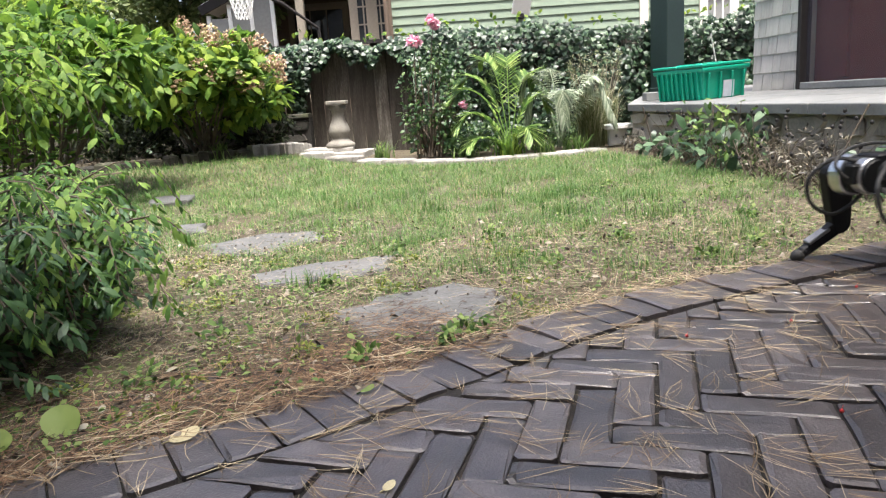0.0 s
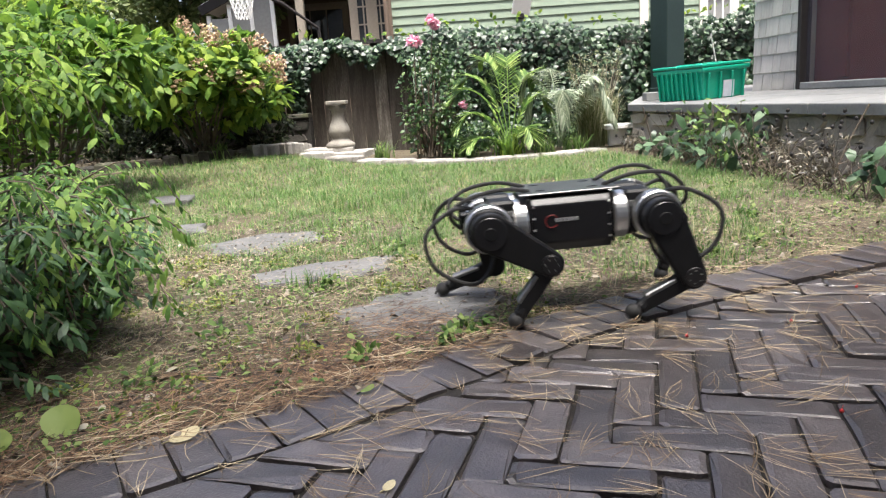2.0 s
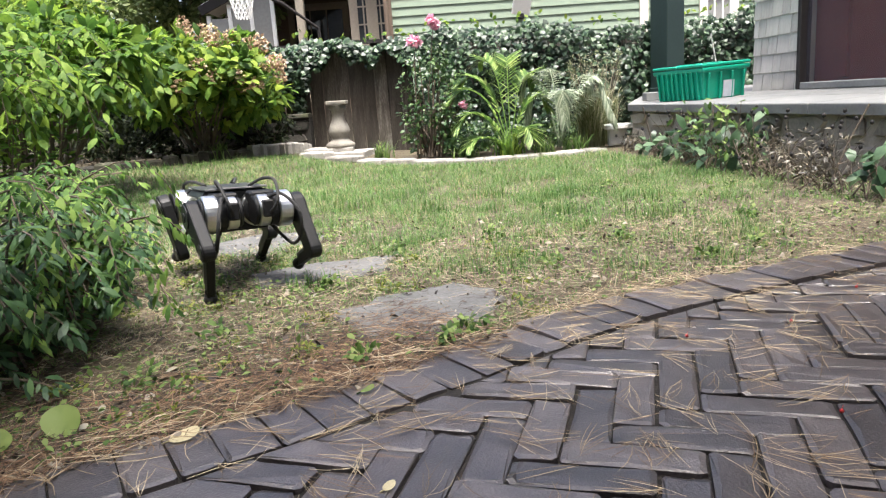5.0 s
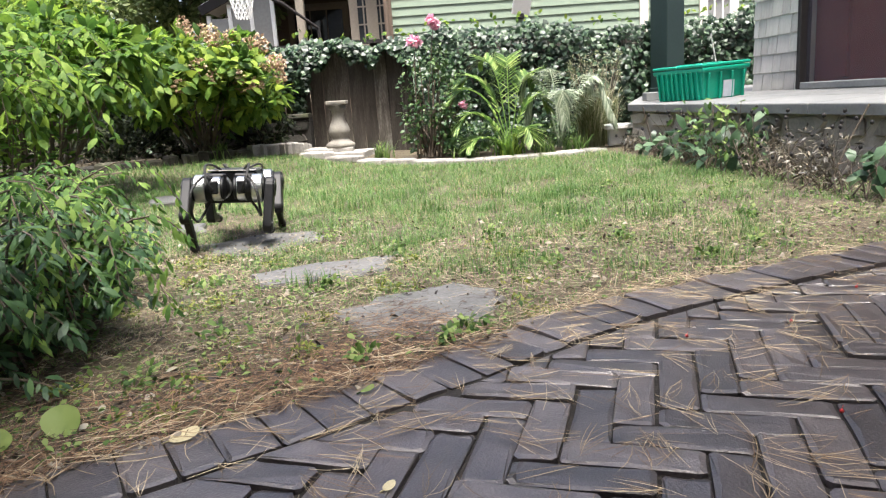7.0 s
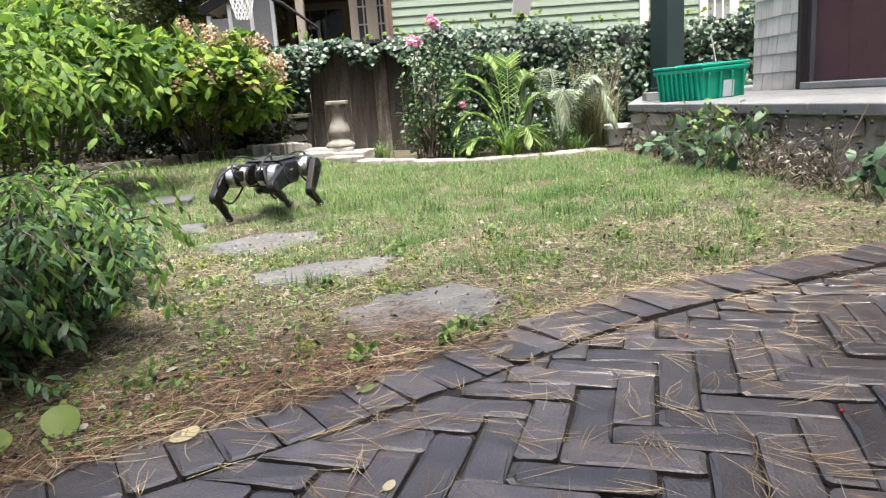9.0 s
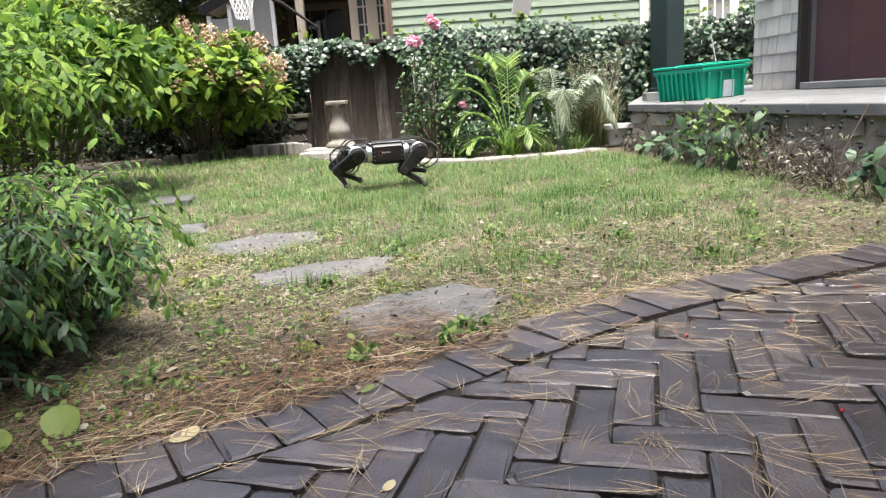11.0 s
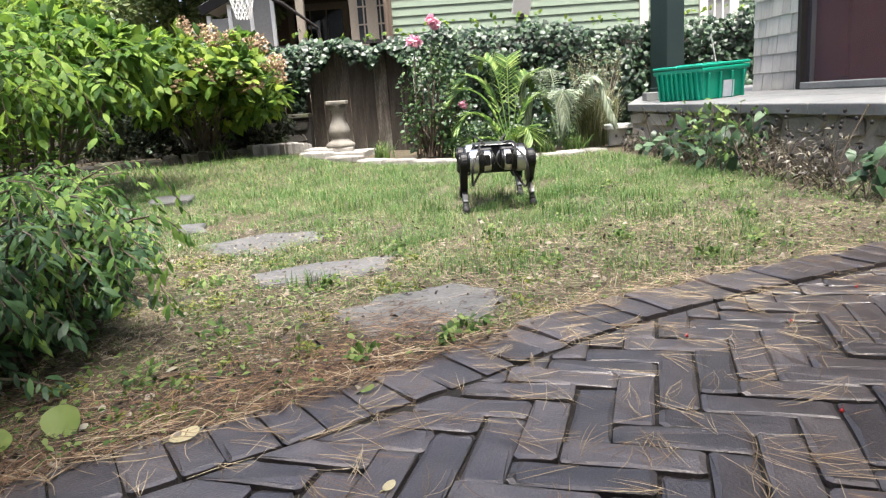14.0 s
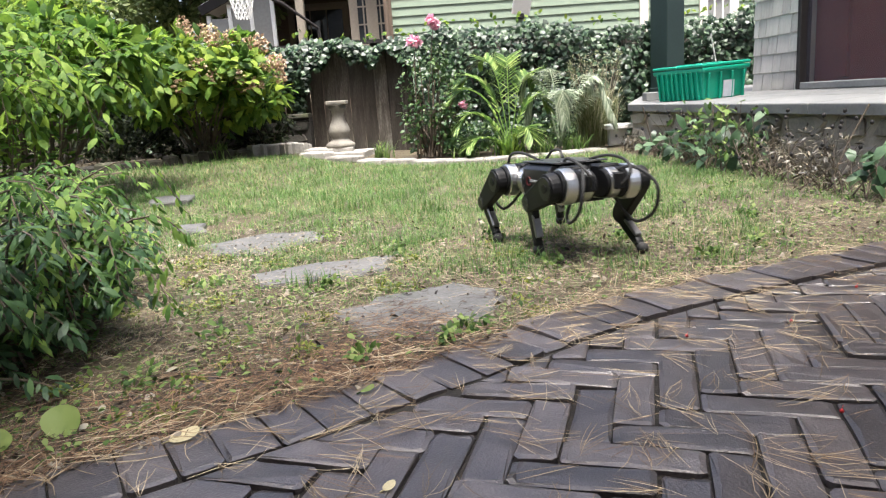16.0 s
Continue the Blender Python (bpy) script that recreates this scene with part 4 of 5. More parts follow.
        tips = np.array(tips)
        foliage("plume_work", rng, tips, np.tile([0.010, 0.010, 0.085], (plumes, 1)), plumes * 40, 0.032, 0.003, L_STRAP, root, "pale feathery plumes", up=0.2)
    return root


grass_clump("ornamental_grass", "tall arching ornamental grass with pale plumes", 41, (1.42, 6.4, 0), 420, 0.62, 0.42, 0.010, L_STRAP, 13)
grass_clump("ornamental_grass", "tall arching ornamental grass with pale plumes", 42, (1.62, 6.75, 0), 320, 0.65, 0.35, 0.010, L_STRAP, 14)
grass_clump("strap_plant", "low clump of strap leaves at the bed's edge", 44, (0.62, 5.9, 0), 60, 0.24, 0.28, 0.022, L_HYD)
grass_clump("strap_plant", "few wide pale strap leaves in the shade", 45, (-3.25, 6.0, 0.1), 16, 0.36, 0.4, 0.03, L_PALM)
for k, (x, y, n, hh) in enumerate(((-0.5, 6.55, 60, 0.2), (0.25, 6.0, 60, 0.16), (0.95, 6.05, 60, 0.2), (-2.0, 6.5, 50, 0.2), (1.2, 6.0, 60, 0.2))):
    grass_clump("bed_weeds", "tuft of fine weeds in the bed", 50 + k, (x, y, float(rise(x, y))), n, hh, 0.2, 0.012, L_WEED)

# plants along the porch base
for k, (u, v, s, mt) in enumerate(((0.45, -0.14, 0.5, L_BROWN), (0.9, -0.16, 0.6, L_BORDER), (1.35, -0.2, 0.8, L_BORDER), (1.7, -0.2, 1.25, L_BORDER), (2.05, -0.22, 1.1, L_BORDER), (2.4, -0.22, 0.9, L_BROWN),
                                   (2.7, -0.24, 1.0, L_BROWN), (3.0, -0.26, 0.8, L_BROWN), (3.25, -0.28, 0.6, L_BORDER))):
    p = PORCH_M @ Vector((u, v, 0))
    broad = mt is L_BORDER
    root, rng, c = shrub("border_plant", "leggy border plant with broad blue-green leaves" if broad else "withered brown border plant gone to seed", 70 + k,
                         (p.x, p.y, 0), (p.x, p.y, 0.13 * s), (0.2 * s, 0.16, 0.14 * s), 20, (56 if s > 1 else 26) if broad else 240, 0.10 if broad and s > 1 else 0.08 if broad else 0.035, 0.052 if broad else 0.009, mt, 9, up=0.9, category="plant", shell=0.2)
    if 2 <= k <= 7:
        tips = np.stack([p.x + rng.normal(0, 0.2, 14), p.y + rng.normal(0, 0.08, 14), rng.uniform(0.12, 0.36, 14)], 1)
        stems("dry_stalk_work", rng, (p.x, p.y, 0), tips, 0.002, M_BARK, root, arch=0.02)
        for tp in tips:
            hd = lathe([(0.002, -0.010), (0.008, -0.005), (0.009, 0.003), (0.004, 0.011)], 8, Matrix.Translation(tp))
            part("seed_head", hd, M_DARK, root, "dark round seed head")


for k, u in enumerate((1.5, 1.85, 2.15)):
    p = PORCH_M @ Vector((u, -0.22, 0))
    shrub("border_plant", "upright yellow-green leafy border plant going over", 90 + k, (p.x, p.y, 0), (p.x, p.y, 0.22), (0.14, 0.1, 0.2), 18, 46, 0.06, 0.026, L_WEED, 12, up=0.6, category="plant", shell=0.2)
for u, lean in ((1.0, -0.10), (1.7, 0.14), (2.85, 0.16)):
    p = PORCH_M @ Vector((u, -0.2, 0))
    tagged(part("plant_stake", tube([(p.x, p.y, -0.02), (p.x + lean * 0.5, p.y, 0.18), (p.x + lean, p.y - 0.02, 0.36)], 0.005, 6), M_BARK), "thin weathered wooden plant stake leaning in the border", "stake")


# trees beyond the fence
def tree(label, seed, base, height, radii, n, leafsize, leaf):
    rng = np.random.default_rng(seed)
    root = tagged(new("tree"), label, "tree")
    top = np.array(base) + [0, 0, height]
    tr = tube(spline([tuple(base), tuple(np.array(base) + [0.1, 0, height * 0.5]), tuple(top)], 8), 0.14, 8, None, 0.3)
    limbs = top + rnd_dirs(rng, 16, 0.2) * np.array(radii) * 0.8
    for l in limbs:
        st = np.array(base) + [0, 0, height * rng.uniform(0.45, 0.95)]
        tube(spline([tuple(st), tuple((st + l) / 2 + [0, 0, 0.15]), tuple(l)], 5), 0.05, 5, tr, 0.25)
    part("trunk", tr, M_BARK, root)
    cl = np.concatenate([limbs, top + rnd_dirs(rng, 44) * np.array(radii) * rng.uniform(0.4, 1.0, (44, 1))])
    foliage("crown", rng, cl, np.array(radii) * 0.24 * rng.uniform(0.6, 1.3, (len(cl), 1)), n, leafsize, leafsize * 0.55, leaf, root, shell=0.3)


tree("airy deciduous tree behind the fence", 81, (-6.4, 12.5, 0), 2.6, (2.4, 1.6, 1.5), 13000, 0.12, L_TREE)
tree("airy deciduous tree behind the fence", 82, (-9.0, 11.0, 0), 2.6, (2.4, 1.8, 1.7), 12000, 0.13, L_TREE)
tree("airy deciduous tree behind the fence", 84, (-4.0, 13.2, 0), 2.7, (1.5, 1.2, 1.2), 7000, 0.12, L_TREE)
tree("bright green young tree leaning over the fence", 83, (-4.6, 8.6, 0), 1.6, (1.0, 0.6, 0.5), 2600, 0.09, L_HYD)


# ---------- walking robot ----------
M_RBLACK = mat("black anodised shell", [(0.3, (0.004, 0.004, 0.005)), (0.7, (0.008, 0.008, 0.009))], 20, 0.38, bump=0.03)
M_RMATT = mat("matt black plastic", [(0.3, (0.004, 0.004, 0.0045)), (0.7, (0.009, 0.009, 0.0095))], 40, 0.5, bump=0.05, spec=0.28)
M_RSILVER = mat("bare aluminium", [(0.3, (0.58, 0.58, 0.57)), (0.7, (0.72, 0.72, 0.71))], 30, 0.3, 1.0, bump=0.02)
M_RSTEEL = mat("dull steel", [(0.3, (0.18, 0.18, 0.18)), (0.7, (0.28, 0.28, 0.28))], 30, 0.45, 1.0, bump=0.02)
M_RTOP = mat("glossy black top plate", [(0.3, (0.03, 0.031, 0.033)), (0.7, (0.045, 0.046, 0.048))], 20, 0.3, bump=0.02, spec=1.0)
M_RUBBER = mat("black rubber", [(0.3, (0.010, 0.010, 0.010)), (0.7, (0.022, 0.021, 0.02))], 60, 0.7, bump=0.1)
M_RED_MARK = plain("red mark", (0.16, 0.010, 0.010), 0.5)
M_GREY_MARK = plain("light grey mark", (0.32, 0.32, 0.32), 0.5)

HIP_X, HIP_Y, THIGH, SHANK = 0.188, 0.152, 0.15, 0.15
FOOT_R = 0.019


def ring_y(r0, y0, y1, at, bevel=0.003, seg=28):
    """A drum with its axis across the robot, from y0 to y1."""
    h = y1 - y0
    b = min(bevel, abs(h) / 3)
    prof = [(r0 - b, 0), (r0, b), (r0, abs(h) - b), (r0 - b, abs(h))]
    s = 1 if h > 0 else -1
    m = Matrix.Translation((at[0], y0, at[1])) @ (pose(0, 0, 0, -90) if s > 0 else pose(0, 0, 0, 90))
    return lathe(prof, seg, m)


def bar_shape(bm, length, w0, w1, thick, y, n=10):
    """A leg bar from the origin down -z, rounded at both ends, across y."""
    pts = []
    for k in range(n + 1):
        a = math.pi * k / n
        pts.append((w0 * math.cos(a), w0 * math.sin(a)))
    for k in range(n + 1):
        a = math.pi + math.pi * k / n
        pts.append((w1 * math.cos(a), -length + w1 * math.sin(a)))
    a = [bm.verts.new((x, y - thick / 2, z)) for x, z in pts]
    b = [bm.verts.new((x, y + thick / 2, z)) for x, z in pts]
    m = len(pts)
    for i in range(m):
        bm.faces.new((a[i], a[(i + 1) % m], b[(i + 1) % m], b[i]))
    bm.faces.new(a[::-1])
    bm.faces.new(b)
    bmesh.ops.recalc_face_normals(bm, faces=bm.faces)
    rim = [e for e in bm.edges if all(abs(abs(v.co.y - y) - thick / 2) < 1e-5 for v in e.verts) and len(e.link_faces) == 2
           and abs(e.verts[0].co.y - e.verts[1].co.y) < 1e-6]
    bmesh.ops.bevel(bm, geom=rim, offset=0.005, segments=2, affect="EDGES", profile=0.5)
    return bm


def build_robot():
    root = tagged(new("quadruped_robot"), "black four-legged robot with silver motors and looped cables", "robot")
    # body shell: long box with chamfered flanks
    bm = bmesh.new()
    prof = [(-0.092, -0.066), (0.092, -0.066), (0.104, -0.045), (0.104, 0.042), (0.082, 0.062), (-0.082, 0.062), (-0.104, 0.042), (-0.104, -0.045)]
    a = [bm.verts.new((-0.09, y, z)) for y, z in prof]
    b = [bm.verts.new((0.09, y, z)) for y, z in prof]
    for i in range(8):
        bm.faces.new((a[i], a[(i + 1) % 8], b[(i + 1) % 8], b[i]))
    bm.faces.new(a[::-1])
    bm.faces.new(b)
    bmesh.ops.recalc_face_normals(bm, faces=bm.faces)
    bmesh.ops.bevel(bm, geom=list(bm.edges), offset=0.004, segments=2, affect="EDGES", profile=0.5)
    body = part("body", bm, M_RBLACK, root, "black metal body shell")
    part("top_plate", boxes(((0, 0, 0.0645), (0.225, 0.186, 0.005)), bevel=0.0015), M_RTOP, root, "glossy black top plate")
    for sx in (-0.06, 0.06):
        for sy in (-0.05, 0.05):
            part("slot", boxes(((sx, sy, 0.0675), (0.022, 0.004, 0.0016))), M_RMATT, root)
    for s in (1, -1):
        # marking on each flank: a red ring and a row of grey bars
        bm = bmesh.new()
        pts = [(s * 0.045 + s * -0.014 * math.cos(q), s * 0.1055, 0.004 + 0.014 * math.sin(q)) for q in np.linspace(0.6, 5.7, 20)]
        tube(pts, 0.0014, 5, bm)
        part("round_mark", bm, M_RED_MARK, body, "dull red ring mark")
        bm = bmesh.new()
        for k in range(6):
            box(bm, (s * (0.034 - k * 0.0088), s * 0.1048, 0.006), (0.0062, 0.0016, 0.008))
        part("bar_mark", bm, M_GREY_MARK, body, "row of light grey bars")
        for ex in (-0.084, 0.084):
            for k in range(4):
                part("bolt", ring_y(0.0026, s * 0.103, s * 0.106, (ex, -0.04 + k * 0.026), 0.0005, 8), M_RSILVER, body)
    for e in (1, -1):
        # end plate with a round opening
        part("end_plate", boxes(((e * 0.094, 0, 0), (0.008, 0.19, 0.115)), bevel=0.003), M_RMATT, root)
        for s in (1, -1):
            m = Matrix.Translation((e * 0.097, s * 0.056, 0)) @ pose(0, 0, 0, 0, 90 * e)
            part("abduction_motor", lathe([(0.052, 0), (0.054, 0.003), (0.054, 0.028), (0.050, 0.031)], 32, m), M_RSILVER, root, "silver motor ring")
            m = Matrix.Translation((e * 0.128, s * 0.056, 0)) @ pose(0, 0, 0, 0, 90 * e)
            part("motor_cap", lathe([(0.05, 0), (0.05, 0.016), (0.044, 0.02)], 28, m), M_RMATT, root)
            part("shoulder_bracket", boxes(((e * 0.155, s * 0.055, 0.038), (0.062, 0.075, 0.036)), ((e * 0.15, s * 0.055, -0.028), (0.05, 0.06, 0.03)), bevel=0.006), M_RMATT, root)
            at = (e * HIP_X, 0.0)
            for r, y0, y1, mt, nm in ((0.043, 0.018, 0.030, M_RMATT, "motor_back"), (0.047, 0.030, 0.062, M_RSILVER, "knee_motor"), (0.0485, 0.062, 0.088, M_RMATT, "motor_mount"),
                                      (0.0545, 0.086, 0.126, M_RSILVER, "hip_motor"), (0.048, 0.126, 0.135, M_RMATT, "hip_cap")):
                part(nm, ring_y(r, s * y0, s * y1, at), mt, root)
            part("connector", boxes(((e * (HIP_X + 0.045), s * 0.05, 0.008), (0.03, 0.03, 0.05)), bevel=0.004), M_RMATT, root)
            # cables
            g = 1.12 if s > 0 else 0.95
            lp = [(e * 0.20, s * 0.056, 0.034), (e * 0.26, s * 0.085, 0.048), (e * (0.20 + 0.115 * g), s * 0.115, 0.0), (e * (0.20 + 0.10 * g), s * 0.122, -0.07 * g), (e * 0.235, s * 0.118, -0.108 * g), (e * 0.19, s * 0.10, -0.085 * g), (e * 0.175, s * 0.07, -0.04)]
            part("cable", tube(spline(lp, 26), 0.0052, 7), M_RUBBER, root, "looped black cable")
            lp = [(e * 0.085, s * 0.045, 0.068), (e * 0.15, s * 0.07, 0.080 if e > 0 else 0.09), (e * 0.225, s * 0.08, 0.068 if e > 0 else 0.085), (e * 0.27, s * 0.07, 0.035), (e * 0.25, s * 0.055, 0.0), (e * 0.215, s * 0.05, -0.005)]
            part("cable", tube(spline(lp, 24), 0.0048, 7), M_RUBBER, root, "looped black cable")
    legs = {}
    for key, e, s in (("fl", 1, 1), ("fr", 1, -1), ("rl", -1, 1), ("rr", -1, -1)):
        up = part("upper_leg", bar_shape(bmesh.new(), THIGH, 0.044, 0.029, 0.034, 0.0), M_RMATT, root, "black upper leg")
        part("hip_disc", ring_y(0.036, s * 0.0172, s * 0.0212, (0, 0), 0.002), M_RBLACK, up)
        part("hip_hub", ring_y(0.014, s * 0.0212, s * 0.024, (0, 0), 0.001), M_RMATT, up)
        part("knee_disc", ring_y(0.022, s * 0.0172, s * 0.020, (0, -THIGH), 0.001), M_RBLACK, up)
        for q in range(6):
            a = q * math.pi / 3
            part("bolt", ring_y(0.0017, s * 0.0200, s * 0.0210, (0.014 * math.cos(a), -THIGH + 0.014 * math.sin(a)), 0.0004, 8), M_RSTEEL, up)
        lo = part("lower_leg", bar_shape(bmesh.new(), SHANK, 0.024, 0.011, 0.024, -s * 0.004), M_RMATT, root, "slim black lower leg")
        part("shank_plate", boxes(((0.010, -s * 0.004, -SHANK * 0.5), (0.012, 0.0262, SHANK * 0.5)), m=pose(0, 0, 0, 0, -4), bevel=0.003), M_RSTEEL, lo, "dull grey metal shank plate")
        m = Matrix.Translation((0, -s * 0.004, -SHANK))
        part("foot", lathe([(FOOT_R * math.sin(q), -FOOT_R * math.cos(q)) for q in np.linspace(0.12, math.pi - 0.12, 10)], 16, m), M_RUBBER, lo, "round black rubber foot", True)
        part("foot_collar", lathe([(0.013, 0.012), (0.016, 0.02), (0.013, 0.034)], 12, m), M_RMATT, lo)
        legs[key] = (up, lo, e, s)
    return root, legs


robot, LEGS = build_robot()


# ---------- lawn, litter ----------
def blades(name, rng, pos, height, width, lean, material, label, category="grass"):
    """Grass blades, two bends each."""
    n = len(pos)
    az = rng.uniform(0, 2 * math.pi, n)
    D = np.stack([np.cos(az), np.sin(az), np.zeros(n)], 1)
    S = np.stack([-D[:, 1], D[:, 0], np.zeros(n)], 1)
    rows = []
    for f, w in ((0, 1.0), (0.5, 0.8), (1.0, 0.12)):
        c = pos + D * (lean * height * f * f)[:, None] + np.array([0, 0, 1.0]) * (height * f * (1 - 0.35 * lean * f))[:, None]
        rows += [c - S * (width * w / 2)[:, None], c + S * (width * w / 2)[:, None]]
    V = np.stack(rows, 1).reshape(-1, 3)
    F = np.array([[0, 1, 3, 2], [2, 3, 5, 4]])[None] + (np.arange(n) * 6)[:, None, None]
    return tagged(part_mesh(name, raw_mesh(name, V, F.reshape(-1, 4)), material), label, category, kind="stuff")


def straws(name, rng, pos, length, width, material, label, flat=0.1, az=None, category="litter", curve=0.12):
    """Thin dry stalks lying about: bent three-sided slivers."""
    n = len(pos)
    az = rng.uniform(0, 2 * math.pi, n) if az is None else az
    D = np.stack([np.cos(az), np.sin(az), rng.normal(0, flat, n)], 1)
    S = np.stack([-np.sin(az), np.cos(az), np.zeros(n)], 1)
    bow = rng.normal(0, curve, n)
    rows = []
    for f in (-0.5, -0.17, 0.17, 0.5):
        c = pos + D * (length * f)[:, None] + S * (bow * length * (0.25 - f * f))[:, None]
        c[:, 2] = np.maximum(c[:, 2], pos[:, 2] - 0.002)
        w = (width * (1 if abs(f) < 0.3 else 0.6) / 2)[:, None]
        rows += [c - S * w, c + np.array([0, 0, 1.0]) * w * 1.2, c + S * w]
    V = np.stack(rows, 1).reshape(-1, 3)
    q = []
    for k in range(3):
        q += [[3 * k, 3 * k + 1, 3 * k + 4, 3 * k + 3], [3 * k + 1, 3 * k + 2, 3 * k + 5, 3 * k + 4]]
    F = np.array(q)[None] + (np.arange(n) * 12)[:, None, None]
    return tagged(part_mesh(name, raw_mesh(name, V, F.reshape(-1, 4)), material), label, category, kind="stuff")


STONES = [np.array(p) for p in ([(-0.99, 2.78), (-0.76, 2.97), (-0.54, 2.95), (-0.45, 2.76), (-0.64, 2.56), (-0.83, 2.56)],
                                [(-0.65, 2.19), (-0.43, 2.31), (-0.18, 2.33), (-0.17, 2.14), (-0.39, 2.06), (-0.56, 2.02)],
                                [(-0.29, 1.70), (-0.14, 1.86), (0.02, 1.93), (0.16, 1.80), (0.09, 1.58), (-0.04, 1.45), (-0.21, 1.50)],
                                [(-1.27, 3.29), (-1.13, 3.30), (-1.06, 3.07), (-1.19, 3.06)], [(-1.86, 4.5), (-1.6, 4.52), (-1.5, 4.2), (-1.76, 4.22)])]


def on_stone(x, y, shrink=0.93):
    hit = np.zeros(len(x), bool)
    for P in STONES:
        c = P.mean(0)
        Q = c + (P - c) * shrink
        ins = np.zeros(len(x), bool)
        for i in range(len(Q)):
            (x0, y0), (x1, y1) = Q[i], Q[i - 1]
            cr = ((y0 > y) != (y1 > y)) & (x < (x1 - x0) * (y - y0) / (y1 - y0 + 1e-12) + x0)
            ins ^= cr
        hit |= ins
    return hit


def patchy(x, y):
    """0 to 1 field of patches at two scales."""
    v = np.sin(x * 3.1 + 1.3 * np.sin(y * 2.3)) * np.sin(y * 2.7 + 1.1 * np.sin(x * 1.9)) + 0.6 * np.sin(x * 9.7 + y * 4.1) * np.sin(y * 8.3 - x * 3.7)
    return np.clip(0.5 + 0.33 * v, 0, 1)


def scatter(rng, n, near, far, half):
    """Points on the lawn, denser towards the patio."""
    y = near + (far - near) * rng.random(n) ** 1.55
    x = rng.uniform(-1, 1, n) * (half[0] + (half[1] - half[0]) * (y - near) / (far - near)) + 0.1
    return x, y


def front_of(x):
    """How far back the lawn reaches."""
    return np.interp(x, [-5, -3.6, -2.7, -2.1, -1.4, -0.75, 0.25, 1.4, 1.75, 2.2], [5.6, 5.9, 6.15, 6.4, 6.6, 6.15, 5.6, 5.8, 4.3, 2.2])


M_PALESTRAW = mat("bleached straw", [(0.15, (0.05, 0.038, 0.024)), (0.5, (0.135, 0.108, 0.068)), (0.85, (0.34, 0.29, 0.20))], 3, 0.7, bump=0, island=0.9)


def build_lawn():
    rng = np.random.default_rng(77)
    x, y = scatter(rng, 330000, 0.75, 6.6, (1.35, 4.3))
    front = front_of(x)
    green = smooth((y - 1.35 - 0.40 * np.maximum(x + 0.1, 0)) / 2.0)
    patch = patchy(x, y)
    keep = (from_rim(x, y) < -0.01) & (y < front) & ~on_stone(x, y, 0.84)
    tuft = patchy(x * 3.7 + 1.2, y * 3.1 - 0.6)
    full = smooth((y - 3.3 - 0.55 * np.maximum(x, 0)) / 1.5)
    keep &= rng.random(len(x)) < full * (0.55 + 0.45 * tuft) + (1 - full) * (0.48 + 0.5 * green) * smooth((0.6 * patch + 0.55 * tuft - 0.22) / 0.55)
    x, y, green, tuft = x[keep], y[keep], green[keep], tuft[keep]
    n = len(x)
    h = (0.012 + 0.026 * green) * (0.55 + 0.95 * tuft) * rng.uniform(0.4, 1.5, n)
    pos = np.stack([x, y, SOIL_Z + rise(x, y)], 1)
    blades("lawn_grass", rng, pos, h, 0.0014 + 0.00036 * y * rng.uniform(0.5, 1.3, n), rng.uniform(0.2, 1.5, n), M_BLADE, "thin patchy green lawn with dry spots")
    # dry grass and thatch
    x, y = scatter(rng, 90000, 0.75, 6.0, (1.35, 3.9))
    green = smooth((y - 2.2 - 0.45 * np.maximum(x + 0.1, 0)) / 2.4)
    keep = (from_rim(x, y) < 0.0) & (~on_stone(x, y, 0.86) | (rng.random(len(x)) < 0.3)) & (rng.random(len(x)) < (1.0 - 0.85 * green) * (0.35 + 0.65 * patchy(x * 2.6 + 0.4, y * 2.2 + 2)))
    x, y = x[keep], y[keep]
    n = len(x)
    pos = np.stack([x, y, SOIL_Z + rise(x, y) + rng.uniform(0.002, 0.016, n)], 1)
    straws("dry_thatch", rng, pos, rng.uniform(0.008, 0.045, n), rng.uniform(0.0008, 0.0022, n), M_STRAW, "straw-coloured dry grass thatch over the lawn", 0.22)
    # fine bleached stalks in the near part
    x = rng.uniform(-1.3, 1.6, 12000)
    y = rng.uniform(0.8, 2.7, 12000)
    keep = (from_rim(x, y) < 0.0) & (~on_stone(x, y, 0.86) | (rng.random(len(x)) < 0.1)) & (rng.random(len(x)) < 0.35 + 0.65 * patchy(x * 2.1 + 5, y * 2.1))
    x, y = x[keep], y[keep]
    n = len(x)
    pos = np.stack([x, y, SOIL_Z + rng.uniform(0.006, 0.026, n)], 1)
    straws("dry_thatch", rng, pos, rng.uniform(0.008, 0.05, n), rng.uniform(0.0005, 0.0012, n), M_NEEDLE, "fine bleached stalks and needles on the thin lawn", 0.45, curve=0.5)
    # longer bleached stalks matted over the dry middle of the lawn
    x, y = scatter(rng, 10000, 1.5, 4.9, (1.5, 3.2))
    keep = (from_rim(x, y) < -0.02) & (y < front_of(x)) & (~on_stone(x, y, 0.9) | (rng.random(len(x)) < 0.25)) & (rng.random(len(x)) < (0.15 + 0.85 * patchy(x * 1.9 + 7, y * 2.3 + 1)) * (1.0 - 0.8 * smooth((y - 3.2 - 0.4 * np.maximum(x, 0)) / 1.6)))
    x, y = x[keep], y[keep]
    n = len(x)
    pos = np.stack([x, y, SOIL_Z + rise(x, y) + rng.uniform(0.008, 0.03, n)], 1)
    straws("dry_thatch", rng, pos, rng.uniform(0.03, 0.10, n), rng.uniform(0.0007, 0.0014, n), M_PALESTRAW, "long bleached grass stalks matted over the lawn", 0.25, curve=0.6)
